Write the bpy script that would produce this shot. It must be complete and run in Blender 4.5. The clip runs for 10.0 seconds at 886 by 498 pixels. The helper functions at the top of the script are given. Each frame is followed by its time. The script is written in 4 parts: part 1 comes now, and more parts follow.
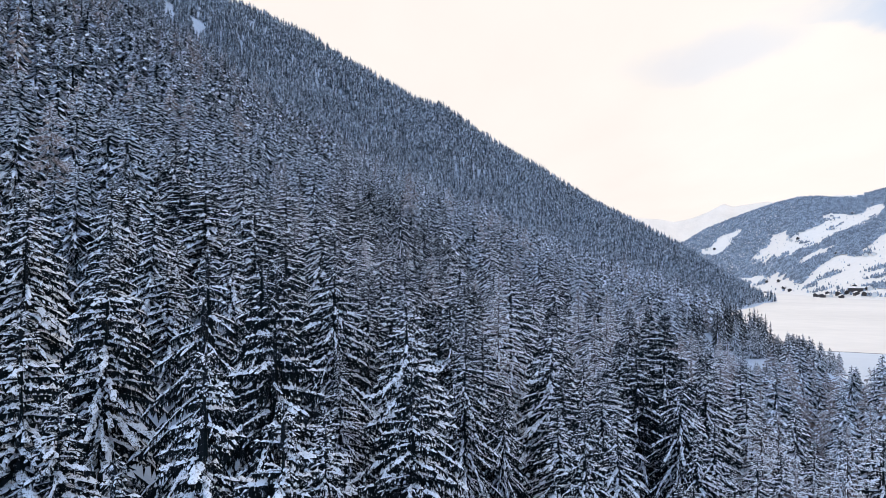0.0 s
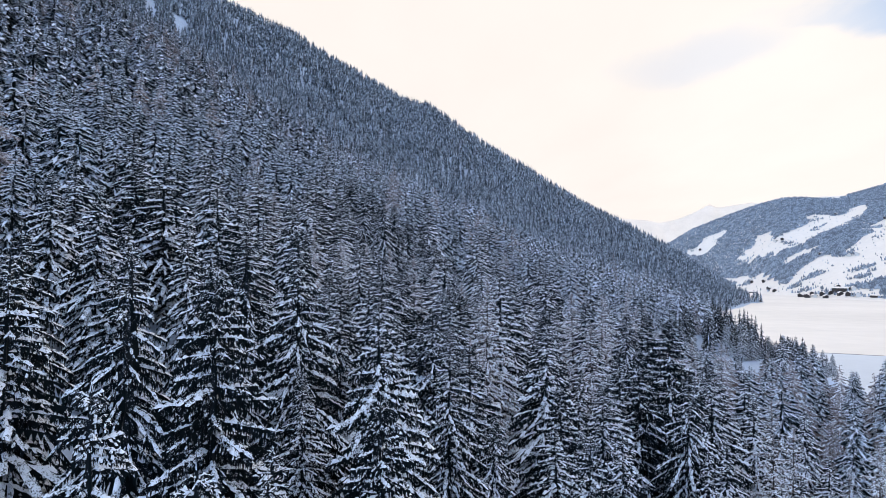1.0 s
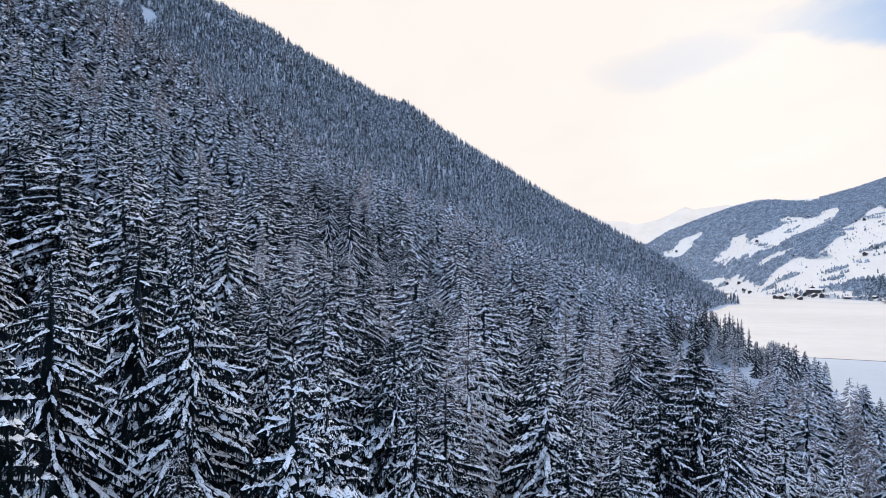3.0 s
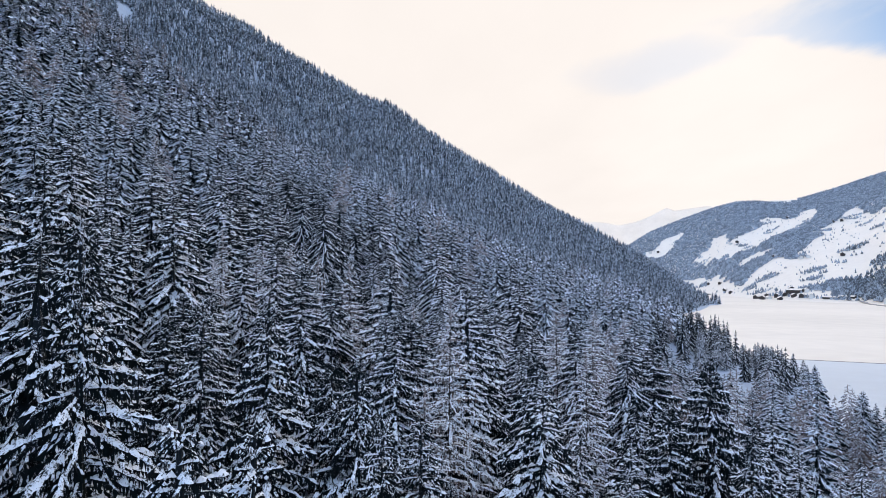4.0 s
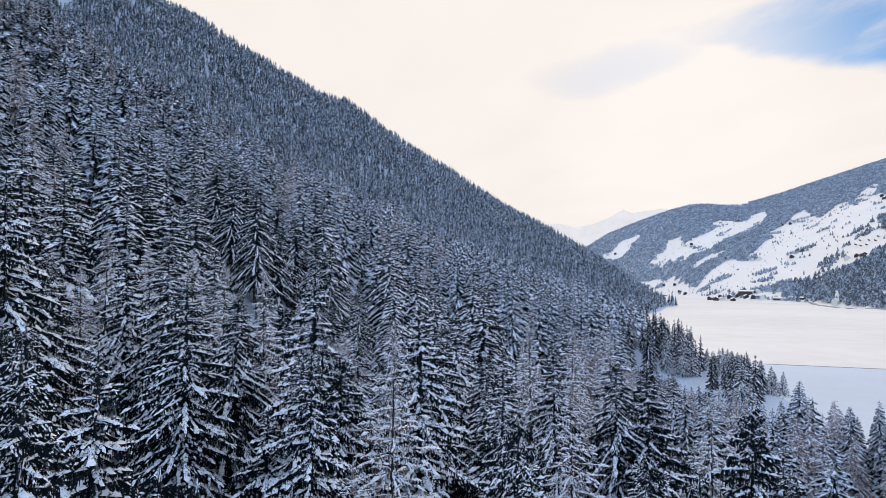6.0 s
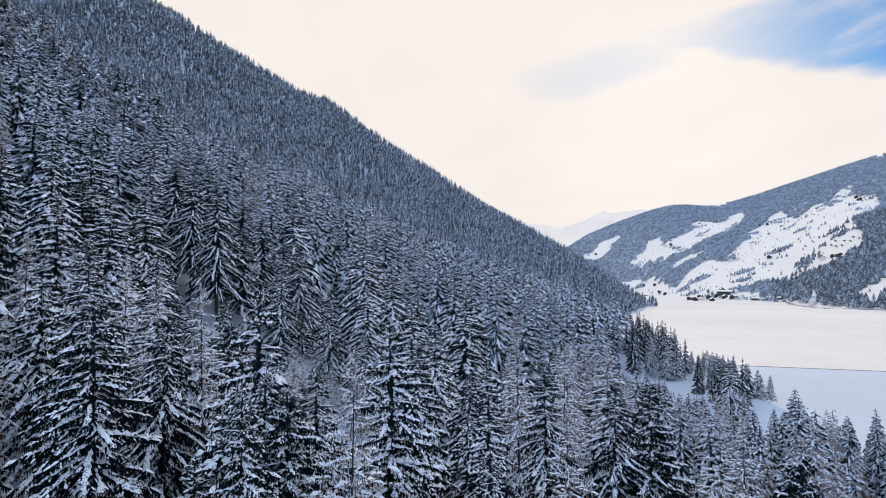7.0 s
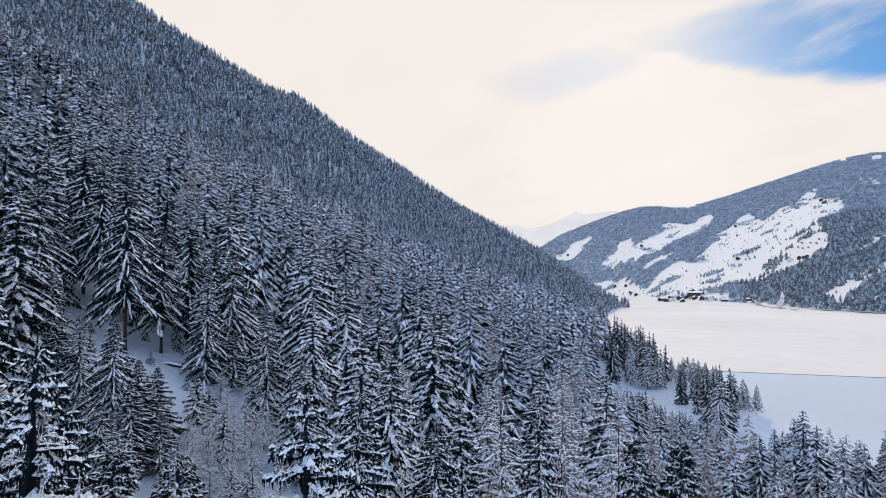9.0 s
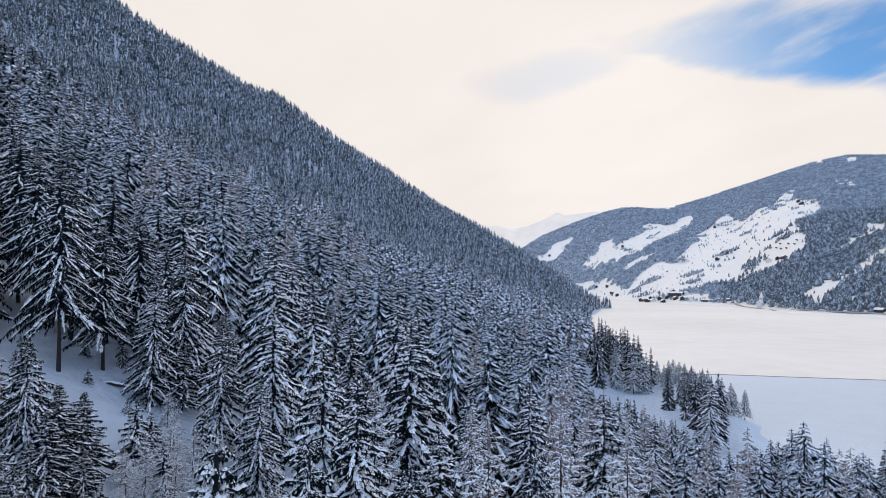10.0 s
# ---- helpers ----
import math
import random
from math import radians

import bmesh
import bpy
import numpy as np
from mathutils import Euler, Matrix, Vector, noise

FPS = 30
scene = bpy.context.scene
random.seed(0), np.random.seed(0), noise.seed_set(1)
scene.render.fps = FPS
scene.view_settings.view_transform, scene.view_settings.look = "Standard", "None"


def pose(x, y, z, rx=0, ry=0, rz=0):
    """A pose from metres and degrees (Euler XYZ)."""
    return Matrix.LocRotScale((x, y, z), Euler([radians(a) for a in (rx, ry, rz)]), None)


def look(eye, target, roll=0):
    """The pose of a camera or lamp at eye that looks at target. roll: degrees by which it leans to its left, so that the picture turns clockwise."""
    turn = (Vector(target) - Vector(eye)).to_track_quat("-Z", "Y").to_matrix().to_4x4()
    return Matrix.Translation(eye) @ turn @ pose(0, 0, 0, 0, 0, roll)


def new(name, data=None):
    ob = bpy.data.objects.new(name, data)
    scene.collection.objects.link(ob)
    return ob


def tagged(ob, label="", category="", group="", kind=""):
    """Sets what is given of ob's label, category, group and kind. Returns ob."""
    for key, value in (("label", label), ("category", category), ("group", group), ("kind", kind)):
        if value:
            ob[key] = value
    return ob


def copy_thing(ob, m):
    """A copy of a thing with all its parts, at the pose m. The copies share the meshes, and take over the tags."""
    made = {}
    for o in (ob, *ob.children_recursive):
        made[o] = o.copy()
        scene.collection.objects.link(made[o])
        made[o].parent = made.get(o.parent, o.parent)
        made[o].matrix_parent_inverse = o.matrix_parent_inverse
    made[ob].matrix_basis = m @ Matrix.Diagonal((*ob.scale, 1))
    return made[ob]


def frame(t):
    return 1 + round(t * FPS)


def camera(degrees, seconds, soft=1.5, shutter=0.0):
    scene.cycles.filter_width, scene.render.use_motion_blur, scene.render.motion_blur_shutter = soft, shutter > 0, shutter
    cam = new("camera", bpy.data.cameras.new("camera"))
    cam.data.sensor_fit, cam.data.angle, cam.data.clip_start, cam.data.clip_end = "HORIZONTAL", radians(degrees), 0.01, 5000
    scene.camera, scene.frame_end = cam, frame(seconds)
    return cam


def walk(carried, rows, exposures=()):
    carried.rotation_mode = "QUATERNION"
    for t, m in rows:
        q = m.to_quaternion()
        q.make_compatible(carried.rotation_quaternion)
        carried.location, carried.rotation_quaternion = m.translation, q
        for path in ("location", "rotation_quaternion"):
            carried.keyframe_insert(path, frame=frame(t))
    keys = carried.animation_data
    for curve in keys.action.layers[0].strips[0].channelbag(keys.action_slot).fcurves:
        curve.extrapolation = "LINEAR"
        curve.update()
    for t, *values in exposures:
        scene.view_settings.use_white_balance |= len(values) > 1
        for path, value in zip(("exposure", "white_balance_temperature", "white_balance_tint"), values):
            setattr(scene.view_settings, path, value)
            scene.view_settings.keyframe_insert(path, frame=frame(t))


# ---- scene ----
cam = camera(70.8, 10.0, soft=0.3)
PATH = [
    (0, (0.327, 0.402, 52.229), (0.32, 2.4, 52.319), 0.4),
    (0.5, (0.596, 5.221, 52.39), (0.612, 7.219, 52.482), 0.3),
    (1, (0.932, 10.103, 52.687), (0.966, 12.1, 52.78), 0.3),
    (1.5, (1.212, 15.069, 52.955), (1.263, 17.066, 53.048), 0.4),
    (2, (1.473, 20.001, 53.197), (1.541, 21.998, 53.292), 0.4),
    (2.5, (1.84, 24.926, 53.379), (1.925, 26.922, 53.475), 0.4),
    (4, (3.418, 39.939, 54.656), (3.575, 41.93, 54.756), 0.2),
    (4.5, (4.045, 44.779, 54.979), (4.24, 46.767, 55.08), 0.2),
    (5, (4.782, 49.574, 55.363), (5.008, 51.559, 55.465), 0.2),
    (5.5, (5.575, 54.331, 55.797), (5.83, 56.312, 55.9), 0.2),
    (7, (8.358, 68.879, 57.287), (8.701, 70.847, 57.392), 0.1),
    (7.5, (9.529, 73.86, 57.66), (9.9, 75.823, 57.765), 0.1),
    (8, (10.781, 78.886, 58.081), (11.172, 80.845, 58.187), 0.1),
    (8.5, (11.981, 83.876, 58.514), (12.39, 85.831, 58.619), 0.1),
    (9, (13.217, 88.796, 58.986), (13.646, 90.747, 59.092), 0.2),
    (9.5, (14.497, 93.698, 59.472), (14.952, 95.642, 59.578), 0.1),
    (10, (15.862, 98.518, 59.921), (16.347, 100.455, 60.029), 0.1),
]
walk(cam, [(t, look(eye, target, roll)) for t, eye, target, roll in PATH], exposures=[(0, 0.0), (5, -0.07), (10, -0.16)])

# ---- world and light ----
SUN_BEARING, SUN_HEIGHT = 29.3, 13.4          # degrees right of +y, degrees above the horizon
world = bpy.data.worlds.new("winter_sky")
scene.world = world
world.use_nodes = True


def build_sky():
    nt = world.node_tree
    nt.nodes.clear()
    n = nt.nodes.new

    def math_node(op, a, b=None, c=None):
        m = n("ShaderNodeMath")
        m.operation = op
        for k, v in enumerate((a, b, c)):
            if v is None:
                continue
            if isinstance(v, (int, float)):
                m.inputs[k].default_value = v
            else:
                nt.links.new(v, m.inputs[k])
        return m.outputs[0]

    def smooth(v, lo, hi):
        m = n("ShaderNodeMapRange")
        m.interpolation_type = "SMOOTHSTEP"
        m.inputs[1].default_value, m.inputs[2].default_value = lo, hi
        nt.links.new(v, m.inputs[0])
        return m.outputs[0]

    sky = n("ShaderNodeTexSky")
    sky.sky_type = "NISHITA"
    sky.sun_disc = False
    sky.sun_elevation, sky.sun_rotation = radians(SUN_HEIGHT + 10), radians(SUN_BEARING)
    sky.altitude, sky.air_density, sky.dust_density, sky.ozone_density = 1400, 1.0, 0.4, 2.0
    blue = n("ShaderNodeVectorMath")
    blue.operation = "SCALE"
    nt.links.new(sky.outputs[0], blue.inputs[0])
    blue.inputs[3].default_value = SKY_STRENGTH
    deep = n("ShaderNodeVectorMath")
    deep.operation = "MULTIPLY"
    nt.links.new(blue.outputs[0], deep.inputs[0])
    deep.inputs[1].default_value = (0.20, 0.68, 1.02)

    co = n("ShaderNodeTexCoord")
    sep = n("ShaderNodeSeparateXYZ")
    nt.links.new(co.outputs["Generated"], sep.inputs[0])
    x, y, z = sep.outputs
    up = math_node("ADD", math_node("MAXIMUM", z, 0.0), 0.08)
    # cloud deck: the direction carried onto a level sheet
    px, py = math_node("DIVIDE", x, up), math_node("DIVIDE", y, up)
    sheet = n("ShaderNodeCombineXYZ")
    nt.links.new(px, sheet.inputs[0])
    nt.links.new(py, sheet.inputs[1])

    def clouds(scale, detail, seed, stretch):
        mp = n("ShaderNodeMapping")
        mp.inputs["Rotation"].default_value = (0, 0, radians(-28))
        mp.inputs["Scale"].default_value = (scale, scale * stretch, 1)
        mp.inputs["Location"].default_value = (seed, seed * 0.7, seed)
        nt.links.new(sheet.outputs[0], mp.inputs[0])
        t = n("ShaderNodeTexNoise")
        t.inputs["Scale"].default_value = 1.0
        t.inputs["Detail"].default_value = detail
        t.inputs["Roughness"].default_value = 0.55
        nt.links.new(mp.outputs[0], t.inputs["Vector"])
        return t.outputs[0]

    broad, fine = clouds(0.55, 4, 3.7, 0.45), clouds(2.2, 7, 9.1, 0.5)
    # the open strip: a slanting lane of blue
    along = math_node("ADD", math_node("MULTIPLY", px, GAP_DIR[0]), math_node("MULTIPLY", py, GAP_DIR[1]))
    across = math_node("SUBTRACT", math_node("MULTIPLY", py, GAP_DIR[0]), math_node("MULTIPLY", px, GAP_DIR[1]))
    # it opens like a wedge, its lower edge ragged
    wob = math_node("ADD", across, math_node("MULTIPLY", math_node("SUBTRACT", fine, 0.5), 0.55))
    centre = math_node("MULTIPLY_ADD", along, 0.5, GAP_AT)
    half = math_node("MAXIMUM", math_node("MULTIPLY_ADD", along, 0.58, GAP_HALF), 0.05)
    off = math_node("DIVIDE", math_node("ABSOLUTE", math_node("SUBTRACT", wob, centre)), half)
    lane = math_node("SUBTRACT", 1.0, smooth(off, 0.5, 1.1))
    start = smooth(along, GAP_FROM, GAP_FROM + 0.9)
    wisp = math_node("SUBTRACT", 1.0, math_node("MULTIPLY", smooth(clouds(1.9, 7, 11.6, 0.42), 0.44, 0.68), 0.85))
    hole = math_node("MULTIPLY", math_node("MULTIPLY", math_node("MULTIPLY", lane, start), wisp), 0.88)
    # a thin grey-blue veil beyond its narrow end
    va, vb = math_node("DIVIDE", math_node("ADD", along, 0.95), 0.34), math_node("DIVIDE", math_node("SUBTRACT", wob, 2.22), 0.20)
    veil = math_node("SUBTRACT", 1.0, smooth(math_node("ADD", math_node("MULTIPLY", va, va), math_node("MULTIPLY", vb, vb)), 0.0, 1.3))
    hole = math_node("MAXIMUM", hole, math_node("MULTIPLY", veil, 0.16))
    # thinner cloud towards the zenith and behind
    high = smooth(z, 0.36, 0.75)
    thin = math_node("MULTIPLY", high, smooth(broad, 0.30, 0.62))
    cover = math_node("SUBTRACT", 1.0, math_node("MAXIMUM", hole, math_node("MULTIPLY", thin, 0.2)))
    # cloud colour: warm towards the hidden sun, greyer-blue away from it
    b, e = radians(SUN_BEARING), radians(SUN_HEIGHT)
    dot = n("ShaderNodeVectorMath")
    dot.operation = "DOT_PRODUCT"
    nt.links.new(co.outputs["Generated"], dot.inputs[0])
    dot.inputs[1].default_value = (math.sin(b) * math.cos(e), math.cos(b) * math.cos(e), math.sin(e))
    near = smooth(dot.outputs["Value"], -0.6, 0.5)
    glow = smooth(dot.outputs["Value"], 0.975, 1.0)
    tint = n("ShaderNodeMix")
    tint.data_type = "RGBA"
    nt.links.new(near, tint.inputs[0])
    tint.inputs[6].default_value, tint.inputs[7].default_value = (*CLOUD_FAR, 1), (*CLOUD_NEAR, 1)
    level = math_node("ADD", math_node("ADD", 0.93, math_node("MULTIPLY", fine, 0.10)), math_node("MULTIPLY", glow, 0.05))
    dome = math_node("MULTIPLY_ADD", math_node("MAXIMUM", z, 0.0), 0.85, 0.50)
    facing = n("ShaderNodeMix")
    nt.links.new(near, facing.inputs[0])
    nt.links.new(dome, facing.inputs[2])
    facing.inputs[3].default_value = 1.0
    level = math_node("MULTIPLY", level, facing.outputs[0])
    lit = n("ShaderNodeVectorMath")
    lit.operation = "SCALE"
    nt.links.new(tint.outputs[2], lit.inputs[0])
    nt.links.new(level, lit.inputs[3])
    mix = n("ShaderNodeMix")
    mix.data_type = "RGBA"
    nt.links.new(cover, mix.inputs[0])
    nt.links.new(deep.outputs[0], mix.inputs[6])
    nt.links.new(lit.outputs[0], mix.inputs[7])
    bg = n("ShaderNodeBackground")
    out = n("ShaderNodeOutputWorld")
    nt.links.new(mix.outputs[2], bg.inputs[0])
    nt.links.new(bg.outputs[0], out.inputs[0])


SKY_STRENGTH = 0.11
GAP_DIR, GAP_AT, GAP_HALF, GAP_FROM = (0.68, -0.73), 2.42, 0.49, -0.85
CLOUD_NEAR, CLOUD_FAR = (1.04, 0.965, 0.915), (0.97, 1.35, 2.02)
build_sky()

sun = new("sun", bpy.data.lights.new("sun", "SUN"))
sun.data.energy, sun.data.angle, sun.data.color = 1.3, radians(14), (1.0, 0.90, 0.76)
sb, se = radians(SUN_BEARING), radians(SUN_HEIGHT)
sun.matrix_world = look((0, 0, 300), (-math.sin(sb) * math.cos(se), -math.cos(sb) * math.cos(se), 300 - math.sin(se)))

# ---- materials ----


def material(name, base, rough=0.7, scale=1.0, vary=0.25, bump=0.0, bump_scale=20.0, second=None, metal=0.0, per_object=0.0, island=0.0, gloss=0.5):
    """A surface with two scales of colour variation and a fine relief; scale: blotches per metre."""
    m = bpy.data.materials.new(name)
    m.use_nodes = True
    nt = m.node_tree
    bsdf = nt.nodes["Principled BSDF"]
    bsdf.inputs["Roughness"].default_value, bsdf.inputs["Metallic"].default_value = rough, metal
    bsdf.inputs["Specular IOR Level"].default_value = gloss
    co = nt.nodes.new("ShaderNodeNewGeometry")
    big, small = nt.nodes.new("ShaderNodeTexNoise"), nt.nodes.new("ShaderNodeTexNoise")
    for t, s in ((big, scale), (small, scale * 9)):
        t.inputs["Scale"].default_value, t.inputs["Detail"].default_value = s, 4
        nt.links.new(co.outputs["Position"], t.inputs["Vector"])
    add = nt.nodes.new("ShaderNodeMath")
    add.operation = "MULTIPLY_ADD"
    nt.links.new(big.outputs[0], add.inputs[0])
    add.inputs[1].default_value = 0.6
    scaled = nt.nodes.new("ShaderNodeMath")
    scaled.operation = "MULTIPLY"
    nt.links.new(small.outputs[0], scaled.inputs[0])
    scaled.inputs[1].default_value = 0.4
    nt.links.new(scaled.outputs[0], add.inputs[2])
    value = add.outputs[0]
    if per_object or island:
        extra = nt.nodes.new("ShaderNodeMath")
        extra.operation = "MULTIPLY_ADD"
        if per_object:
            info = nt.nodes.new("ShaderNodeObjectInfo")
            nt.links.new(info.outputs["Random"], extra.inputs[0])
        else:
            nt.links.new(co.outputs["Random Per Island"], extra.inputs[0])
        amount = per_object or island
        extra.inputs[1].default_value = amount
        nt.links.new(value, extra.inputs[2])
        shift = nt.nodes.new("ShaderNodeMath")
        shift.operation = "SUBTRACT"
        nt.links.new(extra.outputs[0], shift.inputs[0])
        shift.inputs[1].default_value = amount / 2
        value = shift.outputs[0]
    ramp = nt.nodes.new("ShaderNodeValToRGB")
    lo, hi = ramp.color_ramp.elements
    lo.position, hi.position = 0.28, 0.72
    other = second or tuple(min(1.0, c * (1 + vary)) for c in base)
    first = base if second else tuple(c * (1 - vary) for c in base)
    lo.color, hi.color = (*first, 1), (*other, 1)
    nt.links.new(value, ramp.inputs[0])
    nt.links.new(ramp.outputs[0], bsdf.inputs["Base Color"])
    if bump:
        rel = nt.nodes.new("ShaderNodeTexNoise")
        rel.inputs["Scale"].default_value, rel.inputs["Detail"].default_value = bump_scale, 5
        nt.links.new(co.outputs["Position"], rel.inputs["Vector"])
        b = nt.nodes.new("ShaderNodeBump")
        b.inputs["Strength"].default_value, b.inputs["Distance"].default_value = bump, 1.0 / bump_scale
        nt.links.new(rel.outputs[0], b.inputs["Height"])
        nt.links.new(b.outputs[0], bsdf.inputs["Normal"])
    return m


# One snow, two colours: warm light painted into the open, blue shade into the wood.
SNOW = material("warm_lit_ground_snow", (0.90, 0.835, 0.765), 0.9, 0.06, 0.05, 0.5, 0.5, gloss=0.1)
SHADED_WOOD_SNOW = material("shaded_forest_snow", (0.45, 0.53, 0.65), 0.9, 0.06, 0.08, 0.5, 0.5, gloss=0.1)
LAKE = material("lake_snow", (0.81, 0.75, 0.685), 0.9, 0.004, 0.09, 0.3, 0.8, gloss=0.1)
# Snow on the boughs: the bluish tone of shade is put into its colour.
LOAD = material("blue_shade_branch_snow", (0.78, 0.84, 0.94), 0.8, 0.8, 0.05, gloss=0.2)
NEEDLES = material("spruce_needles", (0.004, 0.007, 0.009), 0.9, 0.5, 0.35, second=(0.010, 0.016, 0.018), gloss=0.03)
BARK = material("spruce_bark", (0.030, 0.024, 0.022), 0.9, 3.0, 0.4, 0.6, 14)
TWIG = material("larch_twigs", (0.150, 0.108, 0.095), 0.9, 0.6, 0.3)


def sprinkled(name, dark, white, scale, share, rough=0.8):
    """Needles or twigs with snow caught in them: streaks and specks of white over a dark ground."""
    m = material(name, dark, rough, scale * 0.2, 0.3, gloss=0.15)
    nt = m.node_tree
    bsdf = nt.nodes["Principled BSDF"]
    under = bsdf.inputs["Base Color"].links[0].from_socket
    co = nt.nodes.new("ShaderNodeNewGeometry")
    fine, broad = nt.nodes.new("ShaderNodeTexNoise"), nt.nodes.new("ShaderNodeTexNoise")
    for t, k, d in ((fine, scale, 3), (broad, scale * 0.22, 2)):
        t.inputs["Scale"].default_value, t.inputs["Detail"].default_value, t.inputs["Roughness"].default_value = k, d, 0.6
        nt.links.new(co.outputs["Position"], t.inputs["Vector"])
    mean = nt.nodes.new("ShaderNodeMath")
    mean.operation = "MULTIPLY_ADD"
    nt.links.new(broad.outputs[0], mean.inputs[0])
    mean.inputs[1].default_value = 0.6
    half = nt.nodes.new("ShaderNodeMath")
    half.operation = "MULTIPLY"
    half.inputs[1].default_value = 0.7
    nt.links.new(fine.outputs[0], half.inputs[0])
    nt.links.new(half.outputs[0], mean.inputs[2])
    step = nt.nodes.new("ShaderNodeMapRange")
    mid = 0.65 + (0.5 - share) * 0.34
    step.inputs[1].default_value, step.inputs[2].default_value = mid - 0.05, mid + 0.05
    nt.links.new(mean.outputs[0], step.inputs[0])
    mix = nt.nodes.new("ShaderNodeMix")
    mix.data_type = "RGBA"
    nt.links.new(step.outputs[0], mix.inputs[0])
    nt.links.new(under, mix.inputs[6])
    mix.inputs[7].default_value = (*white, 1)
    nt.links.new(mix.outputs[2], bsdf.inputs["Base Color"])
    return m


FROND = sprinkled("snowy_needles", (0.006, 0.010, 0.014), (0.74, 0.80, 0.91), 11.0, 0.12)
RIME = sprinkled("rimed_twigs", (0.165, 0.132, 0.125), (0.72, 0.71, 0.76), 9.0, 0.42)
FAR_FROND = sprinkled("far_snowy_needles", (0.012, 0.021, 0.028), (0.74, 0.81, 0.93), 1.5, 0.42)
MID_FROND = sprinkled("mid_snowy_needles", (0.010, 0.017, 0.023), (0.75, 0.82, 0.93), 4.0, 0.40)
# High on the main face: more snow, and a paler blue base as painted haze.
HAZED_FROND = sprinkled("high_hazed_snowy_needles", (0.032, 0.045, 0.058), (0.54, 0.61, 0.71), 0.8, 0.46)
HAZED_LOAD = sprinkled("high_hazed_bough_snow", (0.06, 0.075, 0.09), (0.62, 0.68, 0.76), 0.7, 0.64)
HAZED_NEEDLES = sprinkled("high_hazed_needles", (0.036, 0.050, 0.064), (0.48, 0.55, 0.64), 0.7, 0.34)
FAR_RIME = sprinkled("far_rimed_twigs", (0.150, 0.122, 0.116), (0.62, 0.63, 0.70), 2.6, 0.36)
# Forest across the lake: haze is mixed into these snowy needle colours.
DISTANT_HAZED = sprinkled("distant_hazed_snowy_needles", (0.180, 0.208, 0.245), (0.46, 0.52, 0.60), 0.25, 0.46)
SPUR_HAZED = sprinkled("spur_hazed_snowy_needles", (0.085, 0.098, 0.115), (0.44, 0.50, 0.57), 0.4, 0.42)
PEAK = material("peak_snow_haze_glow", (0.56, 0.52, 0.48), 0.9, 0.012, 0.16, gloss=0.1)
# same blue shade tint in this snow, with dark needles showing through
CAUGHT = sprinkled("bough_snow", (0.030, 0.042, 0.050), (0.76, 0.82, 0.91), 9.0, 0.68)
MATS = dict(frond=FROND, rime=RIME, needles=NEEDLES, snow=CAUGHT, bark=BARK, twig=TWIG)

# ---- the lie of the land ----


def softstep(v, lo, hi):
    s = np.clip((v - lo) / (hi - lo), 0, 1)
    return s * s * (3 - 2 * s)


def ripple(x, y, size, seed):
    """Smooth uneven ground, about -1 to 1, with humps of that size in metres."""
    r = np.random.RandomState(seed)
    out = 0
    for k in range(5):
        a, p = r.uniform(0, 2 * np.pi), r.uniform(0, 2 * np.pi)
        f = 2 * np.pi / (size * r.uniform(0.6, 1.6))
        out = out + np.sin((x * np.cos(a) + y * np.sin(a)) * f + p + 0.7 * np.sin((x * np.sin(a) - y * np.cos(a)) * f * 0.6 + p))
    return out / 3.0


STRIKE = radians(27.4)                       # the shore runs this far to the right of +y
# height of the wooded side above the lake by distance uphill from the shore
RISE_U = [-200, -40, 0, 31, 60, 95, 113, 140, 182, 249, 404, 621, 742, 960, 1300]
RISE_Z = [-60, -8, 0.3, 17, 29, 45, 53.5, 67, 92, 138, 240, 385, 455, 565, 690]
# the ridge: x, how far ahead, height of the treetops
RIDGE_X = [-900, -460, -387, -335, -280, -224, -167, -108, -60, -5, 76, 140, 205, 270, 353, 411, 486, 560, 636, 695, 734, 757, 800]
RIDGE_Y = [1150, 1200, 1230, 1250, 1265, 1280, 1300, 1320, 1330, 1340, 1360, 1375, 1390, 1400, 1430, 1450, 1480, 1500, 1520, 1500, 1470, 1440, 1400]
RIDGE_Z = [766, 600, 589, 570, 549, 517, 489, 461, 435, 425, 374, 337, 304, 265, 224, 203, 171, 138, 95, 52, 22, 4, -20]
RIDGE_TREES = 15.0


# the low wooded point that runs out beside the lake
SHORE_Y = [-500, 120, 200, 240, 265, 290, 325, 360, 400, 425, 440]
SHORE_X = [150, 168, 174, 174, 178, 188, 214, 222, 236, 244, 244]


def uphill(x, y):
    return -np.cos(STRIKE) * x + np.sin(STRIKE) * y


def rise(x, y):
    return np.interp(uphill(x, y), RISE_U, RISE_Z)


def far_face(x, y):
    """The steep main face of the mountain, beyond the near shoulder."""
    return -48.0 - 0.50 * x + 0.268 * y


# where the near shoulder rolls over into the hollow before the main face: x, y
SHOULDER_X = [-400, -200, -131, -80, -54, 0, 40, 80, 130, 200, 260]
SHOULDER_Y = [450, 370, 345, 322, 325, 323, 335, 385, 440, 470, 480]
_rx, _ry = np.array(RIDGE_X, float), np.array(RIDGE_Y, float)
_RIDGE_TOP = np.array(RIDGE_Z) - RIDGE_TREES * softstep(np.array(RIDGE_Z, float), 0, 40)
_RIDGE_FIX = _RIDGE_TOP - far_face(_rx, _ry)


